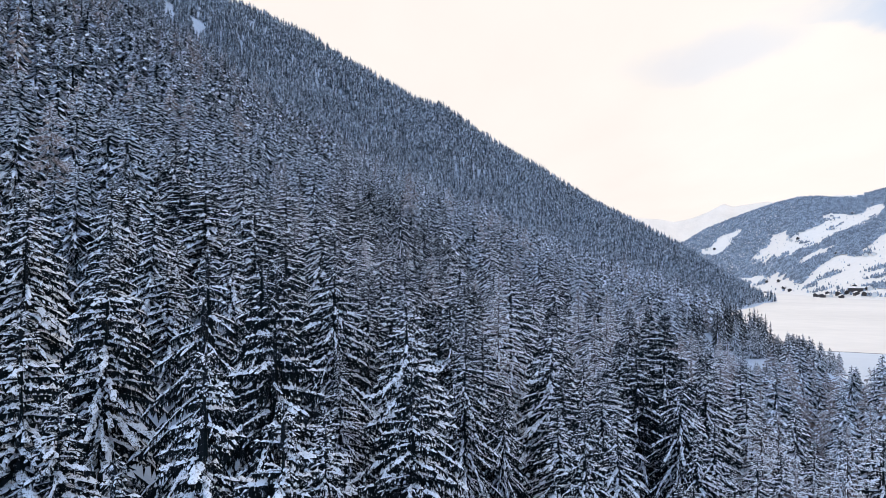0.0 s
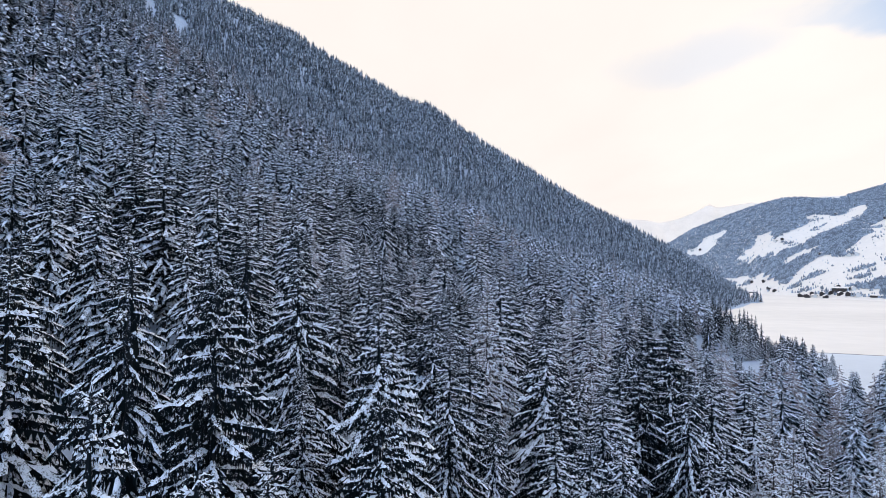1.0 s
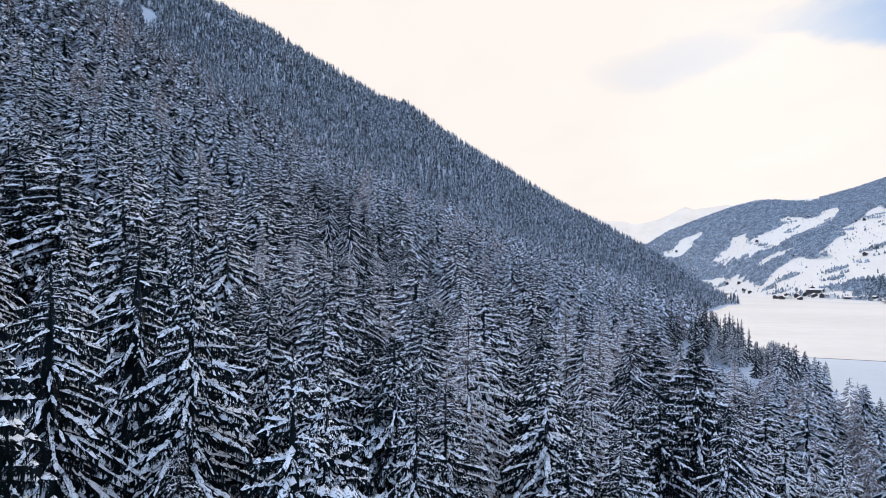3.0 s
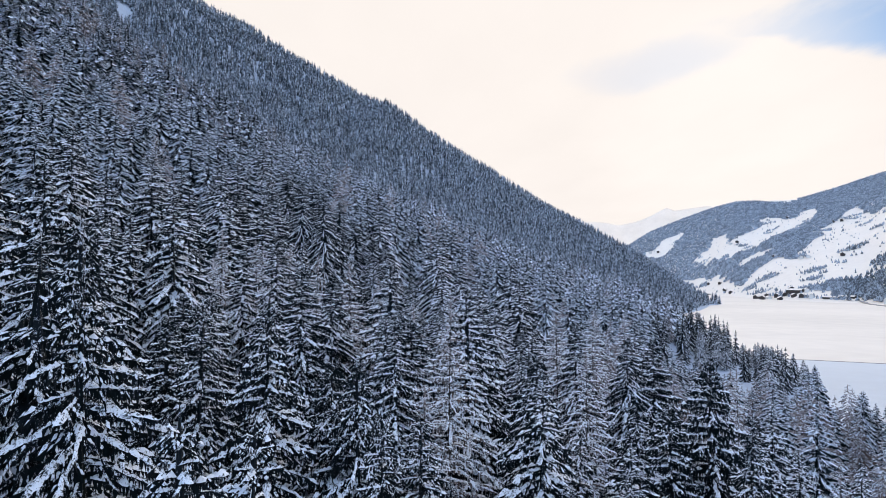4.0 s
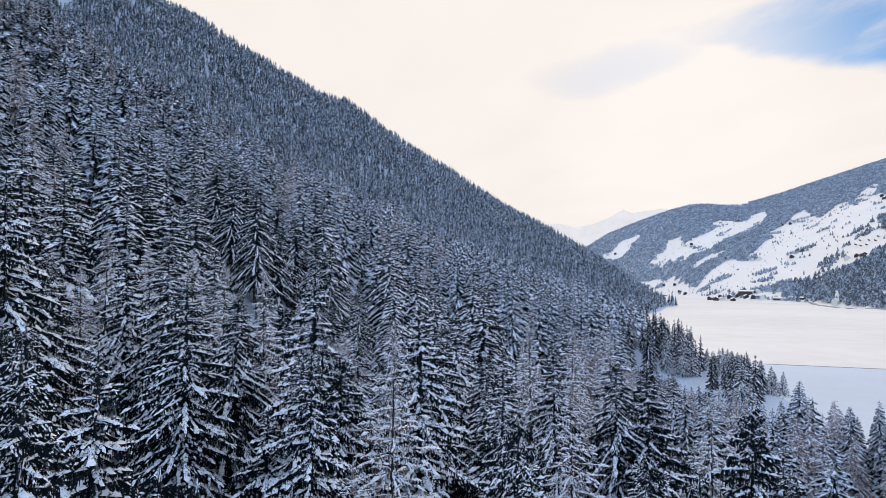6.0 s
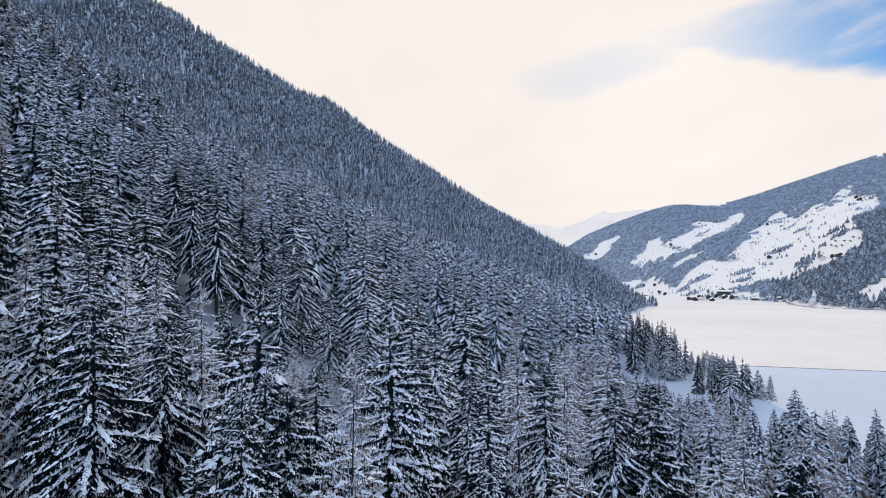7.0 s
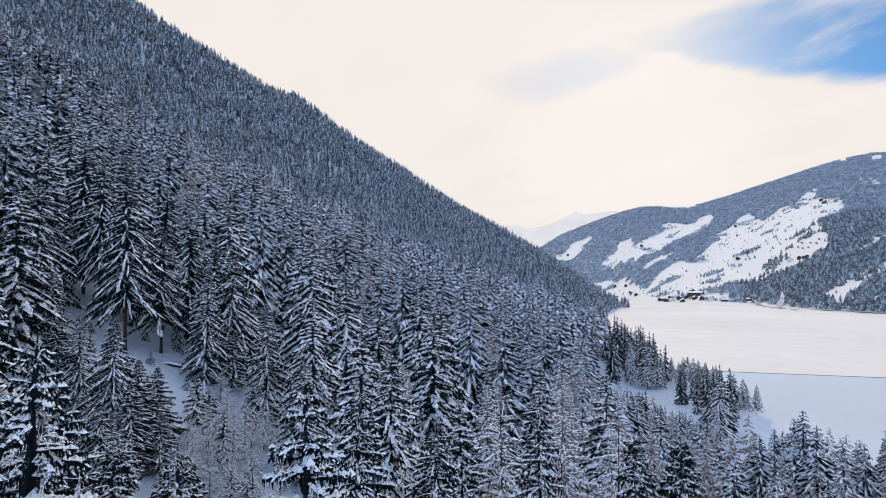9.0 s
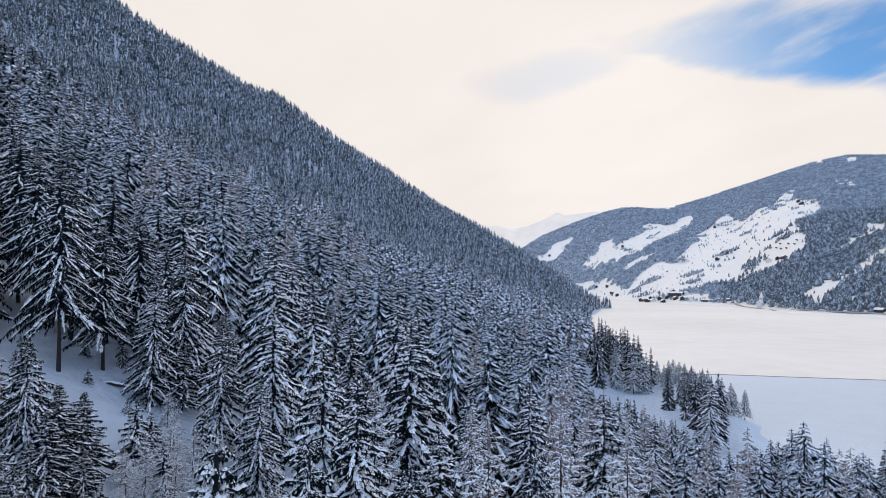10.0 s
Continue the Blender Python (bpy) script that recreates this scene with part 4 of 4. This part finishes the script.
def lump(s, key, at, size, seed, cut=-1.0, rings=6, sides=11):
    """A rough boulder or a pillow of snow: a ball with an uneven skin, its underside cut off."""
    r = random.Random(seed)
    rows = []
    for i in range(rings + 1):
        lat = -math.pi / 2 + math.pi * i / rings
        row = []
        for k in range(sides):
            a = 2 * math.pi * k / sides
            f = 1 + r.uniform(-0.14, 0.14) * (0 < i < rings)
            row.append(Vector((at[0] + size[0] * math.cos(lat) * math.cos(a) * f, at[1] + size[1] * math.cos(lat) * math.sin(a) * f, at[2] + max(cut, math.sin(lat)) * size[2] * f)))
        rows.append(row)
    for p, q in zip(rows, rows[1:]):
        for k in range(sides):
            s.quad(key, p[k], p[(k + 1) % sides], q[(k + 1) % sides], q[k])


def glade_thing(name, soup, mats, names, x, y, turn, label, category):
    top = new(name)
    for key, tris in soup.arrays().items():
        ob = new(names[key], mesh_from(name + "_" + names[key], tris, mats[key]))
        ob.parent = top
    top.matrix_basis = pose(x, y, float(land(x, y)), 0, 0, turn)
    return tagged(top, label, category)


s = Soup()
run = [Vector((-2.4, 0.0, 0.55)), Vector((-0.9, 0.15, 0.62)), Vector((0.8, 0.0, 0.30)), Vector((2.5, -0.25, -0.1))]
for a, b, ra, rb in zip(run, run[1:], (0.30, 0.27, 0.2), (0.27, 0.2, 0.08)):
    ring = [[p + Vector((0, math.cos(k * 1.0472) * q, math.sin(k * 1.0472) * q)) for k in range(6)] for p, q in ((a, ra), (b, rb))]
    for k in range(6):
        s.quad("wood", ring[0][k], ring[0][(k + 1) % 6], ring[1][(k + 1) % 6], ring[1][k])
for px, dx, dz in ((-2.0, -0.2, 1.0), (0.2, 0.5, 0.6), (1.4, 0.6, 0.5), (-1.0, -0.4, -0.6)):
    s.quad("branch", Vector((px, 0, 0.5)), Vector((px + 0.12, 0, 0.5)), Vector((px + dx + 0.04, 0.1, 0.5 + dz)), Vector((px + dx, 0.1, 0.5 + dz)))
mound(s, [p + Vector((0, 0.05, 0.2)) for p in run[:3]] + [run[3] + Vector((0, 0, 0.06))], [0.16, 0.22, 0.2, 0.06], 0.9)
glade_thing("fallen_log", s, dict(wood=BARK, branch=BARK, snow=LOAD), dict(wood="trunk", branch="branch_stubs", snow="snow_cover"), -6.2, 192.2, -4, "dark fallen log lying half sunk in snow", "log")
s = Soup()
lump(s, "stone", (0, 0, 0.1), (1.15, 0.8, 0.75), 5)
lump(s, "snow", (0.1, 0.25, 0.62), (1.05, 0.75, 0.35), 6, -0.2)
glade_thing("boulder", s, dict(stone=ROCK, snow=LOAD), dict(stone="stone", snow="snow_cap"), -2.0, 174.0, 10, "dark boulder with a cap of snow in the glade", "rock")
for x, y, tall in ((-3.5, 186, 2.2), (-17, 188, 2.6), (-12.5, 200, 2.4), (-7.6, 200.1, 6.5), (-19, 195, 2.0), (-9.3, 190.2, 2.3), (-11, 184, 1.8), (3.8, 169.5, 8), (6, 181, 7), (0.2, 160.5, 8)):
    plant(young_kinds, x, y, tall, 1.2 if tall < 5 else 0.6)
# bare rimed bushes, made from small wide copies of the larches
for x, y, tall in ((1.5, 172, 6), (3.2, 176, 6.5), (4.6, 171, 7), (2.8, 181, 5.5), (5.6, 177, 6.5), (3, 164, 6), (4.6, 167.5, 6.5), (1.2, 186, 5), (0.5, 168, 6), (2, 169.5, 5.5), (6.8, 172, 6.5), (7.5, 166, 7), (1, 163.5, 6), (5.5, 163, 6.5), (8, 177, 7), (3.4, 172.8, 6), (-0.6, 171, 4.5)):
    plant(larch_kinds, x, y, tall, 1.7)


# ---- the far side of the lake ----
# open meadows between its woods, as outlines in the plan
MEADOW_HOME = [(1220, 2165), (1323, 2277), (1418, 2307), (1445, 2278), (1474, 2185), (1545, 2146), (1684, 2177), (1721, 2099), (1875, 2207), (2107, 2381), (2192, 2416), (2220, 2404), (2123, 2320), (2020, 2094), (1914, 1965), (1804, 1901), (1767, 1935), (1581, 1714), (1499, 1606), (1414, 1544), (1371, 1560), (1339, 1610), (1340, 1704), (1291, 1769), (1246, 1804), (1196, 1834)]
MEADOW_WEST = [(1384, 3383), (1436, 3328), (1485, 3377), (1540, 3344), (1574, 3285), (1535, 3248), (1494, 3261), (1460, 3190), (1424, 3205), (1387, 3247)]
MEADOW_STRIP = [(1447, 2923), (1496, 2927), (1548, 2954), (1580, 3037), (1599, 2931), (1536, 2765), (1620, 2764), (1715, 2819), (1755, 2908), (1823, 2950), (1854, 2877), (1905, 2837), (1971, 2912), (2030, 2847), (1957, 2792), (1864, 2778), (1774, 2775), (1688, 2738), (1607, 2671), (1536, 2675), (1475, 2712), (1439, 2764)]
MEADOW_UPPER = [(1675, 2441), (1790, 2490), (1859, 2511), (1950, 2574), (2003, 2579), (1956, 2477), (1934, 2387), (1982, 2351), (1837, 2201), (1829, 2289), (1779, 2312), (1705, 2377)]
MEADOW_FLOOR = [(1317, 2838), (1355, 2661), (1356, 2534), (1320, 2391), (1275, 2287), (1268, 2363), (1215, 2176), (1100, 2200), (1150, 2500), (1304, 2671)]
MEADOW_SMALL = [(1407, 2482), (1470, 2497), (1527, 2435), (1510, 2396), (1435, 2426), (1398, 2434)]
SPUR_CLEARING = [(1134, 1255), (1164, 1269), (1185, 1266), (1236, 1281), (1311, 1321), (1290, 1291), (1196, 1243), (1103, 1182), (1074, 1171), (1100, 1216)]
SPUR_MEADOW = [(1697, 1601), (1762, 1587), (1588, 1439), (1615, 1511)]
SPUR_SLOPE = [(1346, 1302), (1403, 1318), (1426, 1303), (1324, 1217), (1293, 1223)]
TOP_CLEARING = [(2773, 2655), (2861, 2669), (2722, 2550), (2670, 2550)]
CREST_CLEARING = [(2667, 2749), (2723, 2743), (2620, 2643)]
HIGH_PASTURE = [(2317, 2294), (2263, 2177), (2324, 2207), (2170, 2092), (2153, 2108)]
MEADOW_MIDDLE = [(1495, 2246), (1610, 2323), (1713, 2375), (1818, 2410), (1945, 2389), (2022, 2332), (1823, 2087), (1748, 2094), (1667, 2124), (1541, 2089), (1475, 2136)]
MEADOW_BAND = [(1424, 2924), (1496, 2956), (1518, 2734), (1615, 2699), (1755, 2760), (1950, 2827), (1983, 2793), (1826, 2622), (1711, 2647), (1534, 2551), (1453, 2612), (1417, 2776)]
SPUR_STREAK = [(1087, 1198), (1154, 1229), (1234, 1259), (1327, 1291), (1381, 1301), (1312, 1240), (1255, 1237), (1146, 1190), (1053, 1143)]
SPUR_RIDE = [(1079, 1104), (1134, 1116), (1158, 1107), (1133, 1085), (1104, 1090)]
SPUR_BROW = [(1449, 1475), (1578, 1536), (1694, 1574), (1636, 1524), (1547, 1504), (1415, 1432)]
HIGH_GLADE = [(2282, 2255), (2326, 2238), (2186, 2061), (2114, 2035)]
CREST_BALD = [(1998, 3244), (2114, 3126), (2021, 3164)]
FIELD_FOOT = [(1272, 2220), (1326, 2108), (1319, 1895), (1412, 1842), (1443, 1746), (1366, 1634), (1354, 1743), (1267, 1795), (1264, 2013)]
MEADOWS = [MEADOW_MIDDLE, MEADOW_BAND, SPUR_STREAK, SPUR_RIDE, SPUR_BROW, HIGH_GLADE, CREST_BALD, FIELD_FOOT, MEADOW_HOME, MEADOW_WEST, MEADOW_STRIP, MEADOW_UPPER, MEADOW_FLOOR, MEADOW_SMALL, SPUR_CLEARING, SPUR_MEADOW, SPUR_SLOPE, TOP_CLEARING, CREST_CLEARING, HIGH_PASTURE]


def inside(poly, x, y):
    hit = np.zeros(len(x), bool)
    for (ax, ay), (bx, by) in zip(poly, poly[1:] + poly[:1]):
        if ay != by:
            hit ^= ((ay > y) != (by > y)) & (x < (bx - ax) * (y - ay) / (by - ay) + ax)
    return hit


def cone_tree(seed, height, radius):
    """A tree two kilometres off: a ragged five-sided cone with a lighter flank."""
    r = random.Random(seed)
    s = Soup()
    rim = [Vector((math.cos(k * 1.2566), math.sin(k * 1.2566), 0)) * radius * r.uniform(0.7, 1.2) + Vector((0, 0, height * r.uniform(0.0, 0.12))) for k in range(5)]
    for k in range(5):
        s.tri("frond", rim[k], rim[(k + 1) % 5], Vector((r.uniform(-0.3, 0.3), r.uniform(-0.3, 0.3), height)))
    return s.arrays()


def far_woods():
    r = np.random.RandomState(61)
    p = jittered(930, 3050, 950, 3720, 5.9, 62)
    x, y = p.T
    b, rng = polar(x, y)
    shore, crest = np.interp(b, FAR_B, FAR_SHORE), np.interp(b, FAR_B, FAR_CREST)
    ok = (b > 17) & (b < 54) & (rng > shore + 25) & (rng < crest + 12) & (land(x, y) > 3)
    ok &= rng < crest + 12 - 75 * np.clip(ripple(x, y, 260, 66) * 0.9 + 0.55, 0, 1) * softstep(b, 28.5, 31) * (1 - softstep(b, 34, 36.5))
    x, y, b, rng, shore = x[ok], y[ok], b[ok], rng[ok], shore[ok]
    wob = ripple(x, y, 70, 63) * 16
    open_ = np.zeros(len(x), bool)
    for poly in MEADOWS:
        open_ |= inside(poly, x + wob, y + wob * 0.7)
    open_ |= (b < 37.2) & (rng < shore + 130) & (b > 28)
    grove = (ripple(x, y + 0.8 * x, 120, 64) + 0.5 * ripple(x, y, 34, 65) > 0.86) & (r.uniform(0, 1, len(x)) < 0.9)
    grove |= (b > 30.5) & (b < 36.8) & (rng < shore + 115) & (rng > shore + 30) & (ripple(x, y, 60, 67) > 0.1) & (r.uniform(0, 1, len(x)) < 0.45)
    lone = r.uniform(0, 1, len(x)) < 0.022
    sparse = open_
    keep = ~open_ | grove | lone
    on_spur = (b > 38) & (rng < 2500)
    keep &= r.uniform(0, 1, len(x)) < np.where(on_spur, 0.38, 0.92)
    x, y = x[keep], y[keep]
    n = len(x)
    b, rng = polar(x, y)
    tall = np.where(rng > 2900, 0.85, 1.0)
    spots = np.stack([x, y, land(x, y) - 0.5, tall * r.uniform(8, 15, n) * np.where(sparse[keep], np.where(grove[keep], 0.85, 0.5), 1.0) * np.where(on_spur[keep], 1.4, 1.0) / 24.0, np.where(sparse[keep], 0.8, 1.0) * r.uniform(1.3, 1.9, n), r.uniform(0, 6.28, n), r.randint(0, 6, n)], -1)
    spur = (b > 38) & (rng < 2500)
    kinds = [cone_tree(600 + k, 24, 6.5) for k in range(6)]
    scatter("far_wood", kinds, spots[~spur], dict(frond=DISTANT_HAZED), "blue-grey snowy forest on the slope across the lake", "trees")
    scatter("far_wood", kinds, spots[spur], dict(frond=SPUR_HAZED), "dark snow-dusted forest on the spur above the far shore", "trees")


far_woods()

TIMBER = material("weathered_timber", (0.050, 0.042, 0.040), 0.85, 0.8, 0.35)
PLASTER = material("pale_plaster", (0.72, 0.71, 0.69), 0.85, 0.5, 0.12)
PANE = material("window_glass", (0.03, 0.035, 0.045), 0.15, 0.6, 0.2)
SHINGLE = material("dark_roof_shingle", (0.06, 0.055, 0.055), 0.8, 0.8, 0.3)
ASPHALT = material("road_grit", (0.40, 0.39, 0.39), 0.9, 0.15, 0.25)


def part(name, bm, mat, parent, label=""):
    me = bpy.data.meshes.new(name)
    bmesh.ops.recalc_face_normals(bm, faces=bm.faces)
    bm.to_mesh(me)
    bm.free()
    me.materials.append(mat)
    ob = new(name, me)
    ob.parent = parent
    if label:
        ob["label"] = label
    return ob


def block(bm, x0, x1, y0, y1, z0, z1):
    v = [bm.verts.new(p) for p in ((x0, y0, z0), (x1, y0, z0), (x1, y1, z0), (x0, y1, z0), (x0, y0, z1), (x1, y0, z1), (x1, y1, z1), (x0, y1, z1))]
    for f in ((3, 2, 1, 0), (4, 5, 6, 7), (0, 1, 5, 4), (1, 2, 6, 5), (2, 3, 7, 6), (3, 0, 4, 7)):
        bm.faces.new([v[k] for k in f])


def gabled(bm, w, d, h, rise):
    """Walls of a house with the gables on its short sides; the ridge runs along x."""
    x, y = w / 2, d / 2
    v = [bm.verts.new(p) for p in ((-x, -y, -2), (x, -y, -2), (x, y, -2), (-x, y, -2), (-x, -y, h), (x, -y, h), (x, y, h), (-x, y, h), (-x, 0, h + rise), (x, 0, h + rise))]
    for f in ((0, 1, 5, 4), (2, 3, 7, 6), (1, 2, 6, 9, 5), (3, 0, 4, 8, 7), (4, 5, 9, 8), (6, 7, 8, 9), (3, 2, 1, 0)):
        bm.faces.new([v[k] for k in f])


def slab_roof(bm, w, d, h, rise, over, thick, lift):
    x, y = w / 2 + over, d / 2 + over
    drop = rise * over / (d / 2)
    for sg in (-1, 1):
        lo, hi = (sg * y, h - drop + lift), (0.0, h + rise + lift)
        ring = []
        for dx in (-x, x):
            ring.append([bm.verts.new((dx, *lo)), bm.verts.new((dx, *hi)), bm.verts.new((dx, hi[0], hi[1] + thick)), bm.verts.new((dx, lo[0], lo[1] + thick))])
        a, b = ring
        bm.faces.new(a)
        bm.faces.new(b)
        for k in range(4):
            j = (k + 1) % 4
            bm.faces.new((a[k], a[j], b[j], b[k]))


def house(name, x, y, w, d, h, rise, turn, wall, label, category="house", group="farmhouses across the lake", storeys=2):
    top = new(name)
    top.matrix_basis = pose(x, y, float(land(x, y)), 0, 0, turn)
    bm = bmesh.new()
    gabled(bm, w, d, h, rise)
    part("wall", bm, wall, top)
    bm = bmesh.new()
    slab_roof(bm, w, d, h, rise, 1.1, 0.25, 0.02)
    roof = part("roof", bm, SHINGLE, top)
    bm = bmesh.new()
    slab_roof(bm, w, d, h, rise, 0.9, 0.5, 0.29)
    part("snow_cover", bm, SNOW, roof, "thick snow on the roof")
    for fl in range(storeys):
        z = 1.0 + fl * 2.7
        if z + 1.4 > h:
            break
        count = max(2, int(w / 4))
        for k in range(count):
            cx = -w / 2 + w * (k + 0.5) / count
            for sg in (-1, 1):
                bm = bmesh.new()
                block(bm, cx - 0.6, cx + 0.6, sg * d / 2 - 0.05, sg * d / 2 + 0.05, z, z + 1.3)
                part("window", bm, PANE, top)
    bm = bmesh.new()
    block(bm, w * 0.2 - 0.5, w * 0.2 + 0.5, -0.5, 0.5, h + rise * 0.4, h + rise + 1.4)
    part("chimney", bm, PLASTER, top)
    return tagged(top, label, category, group)


hr = random.Random(77)
FARMS = [(1450, 2305), (1466, 2173), (1477, 2150), (1838, 2507), (1862, 2488), (1398, 1652), (1402, 1622), (1396, 1592), (2068, 2233), (1960, 2106), (1514, 2728), (1530, 2705), (1317, 2615), (1321, 2566), (1310, 2452), (1263, 2326), (1398, 3334), (1419, 3286), (1880, 2870), (2003, 2925), (1492, 1999), (1240, 2250)]
for fx, fy in FARMS:
    house("farmhouse", fx, fy, hr.uniform(14, 20), hr.uniform(10, 13), hr.uniform(5, 7), hr.uniform(3.2, 4.4), hr.uniform(20, 75), TIMBER if hr.random() < 0.75 else PLASTER, "dark timber farmhouse with snow on its roof in a meadow")
VILLAGE = [(1130, 1905), (1112, 1842), (1154, 1878), (1176, 1870), (1182, 1842), (1196, 1835), (1166, 1732), (1160, 1690), (1186, 1940), (1168, 1777), (1140, 1800), (1215, 1860), (1152, 1925), (1205, 1775)]
for vx, vy in VILLAGE:
    house("village_house", vx, vy, hr.uniform(12, 22), hr.uniform(10, 13), hr.uniform(6, 9), hr.uniform(3, 4.2), hr.uniform(20, 80), hr.choice((TIMBER, PLASTER, TIMBER)), "alpine house with a snowy roof in the village by the lake", group="village houses", storeys=3)
house("hotel", 1190, 1805, 46, 14, 11, 4, 118, TIMBER, "long dark timber hotel with snowy roof above the lake", "building", "", 4)
for lx, ly, lt in ((1164, 1615, 104), (1189, 1590, 108), (1265, 2442, 100)):
    house("long_shed", lx, ly, 44, 11, 3.4, 2.4, lt, TIMBER, "long low shed with a snow-covered roof on the shore", "shed", "sheds on the far shore", 1)
house("boathouse", 1063, 1009, 16, 9, 4.5, 3, 95, TIMBER, "dark timber boathouse at the lake's edge", "shed", "", 1)


def church():
    top = new("church")
    top.matrix_basis = pose(1108, 1352, float(land(1108, 1352)) + 3, 0, 0, 35)
    bm = bmesh.new()
    block(bm, -4, 4, -4, 4, -8, 17)
    tower = part("tower", bm, PLASTER, top, "white plastered bell tower")
    bm = bmesh.new()
    tip = bm.verts.new((0, 0, 31))
    ring = [bm.verts.new((sx * 4.4, sy * 4.4, 17)) for sx, sy in ((-1, -1), (1, -1), (1, 1), (-1, 1))]
    bm.faces.new(ring)
    for k in range(4):
        bm.faces.new((ring[k], ring[(k + 1) % 4], tip))
    part("spire", bm, SNOW, top, "steep spire white with snow")
    for sx, sy, wx, wy in ((0, -4.05, 0.8, 0.1), (0, 4.05, 0.8, 0.1), (-4.05, 0, 0.1, 0.8), (4.05, 0, 0.1, 0.8)):
        bm = bmesh.new()
        block(bm, sx - wx, sx + wx, sy - wy, sy + wy, 12, 15)
        part("belfry_opening", bm, PANE, tower)
    bm = bmesh.new()
    gabled(bm, 20, 11, 8, 6)
    nave = part("nave", bm, PLASTER, top)
    nave.location = (-14, 0, -3)
    bm = bmesh.new()
    slab_roof(bm, 20, 11, 8, 6, 0.8, 0.7, 0.02)
    part("roof", bm, SNOW, nave, "steep snow-covered nave roof")
    tagged(top, "small white church with a spire on the far shore", "church")


church()


TRODDEN = material("trodden_dirty_snow", (0.17, 0.16, 0.16), 0.9, 0.3, 0.4)


def ribbon(name, pts, width, lift, depth, mat, label, category, kind=""):
    """A raised band along pts."""
    bm = bmesh.new()
    rows = []
    for i, (x, y) in enumerate(pts):
        ax, ay = pts[max(i - 1, 0)]
        bx, by = pts[min(i + 1, len(pts) - 1)]
        d = Vector((bx - ax, by - ay, 0)).normalized()
        n = Vector((-d.y, d.x, 0)) * width / 2
        z = max(float(land(x, y)), 0.0) + lift
        c = Vector((x, y, z))
        rows.append([bm.verts.new(c - n - Vector((0, 0, depth))), bm.verts.new(c - n), bm.verts.new(c + n), bm.verts.new(c + n - Vector((0, 0, depth)))])
    for a, b in zip(rows, rows[1:]):
        for k in range(3):
            bm.faces.new((a[k], a[k + 1], b[k + 1], b[k]))
    me = bpy.data.meshes.new(name)
    bmesh.ops.recalc_face_normals(bm, faces=bm.faces)
    bm.to_mesh(me)
    bm.free()
    me.materials.append(mat)
    return tagged(new(name, me), label, category, kind=kind)


ribbon("shore_road", [(1180, 1530), (1140, 1450), (1090, 1345), (1052, 1240), (1034, 1150), (1040, 1088), (1056, 995), (1062, 900)], 7, 2.0, 2.0, ASPHALT, "grey cleared road along the far shore", "road", "structure")
ribbon("ice_track", [(246, 470), (291, 456), (335, 432), (377, 410), (450, 368), (600, 280), (900, 110)], 2.0, 0.16, 0.2, TRODDEN, "thin dark ski track across the frozen lake", "track", "structure")
for k, (tx, ty, tl, tt) in enumerate(((1495, 1725, 70, 70), (1462, 1650, 60, 70), (1519, 1735, 60, 68), (1492, 1650, 70, 68), (1558, 1765, 50, 66), (1535, 1685, 60, 66), (1480, 1690, 60, 70), (1508, 1690, 60, 68))):
    bm = bmesh.new()
    block(bm, -tl / 2, tl / 2, -0.5, 0.5, -1.5, 2.2)
    me = bpy.data.meshes.new("terrace_wall")
    bm.to_mesh(me)
    bm.free()
    me.materials.append(TIMBER)
    wall = new("terrace_wall", me)
    wall.matrix_basis = pose(tx, ty, float(land(tx, ty)), 0, 0, tt - 90 + 60)
    tagged(wall, "dark snow-barrier wall on a terraced meadow", "wall", "terrace walls")
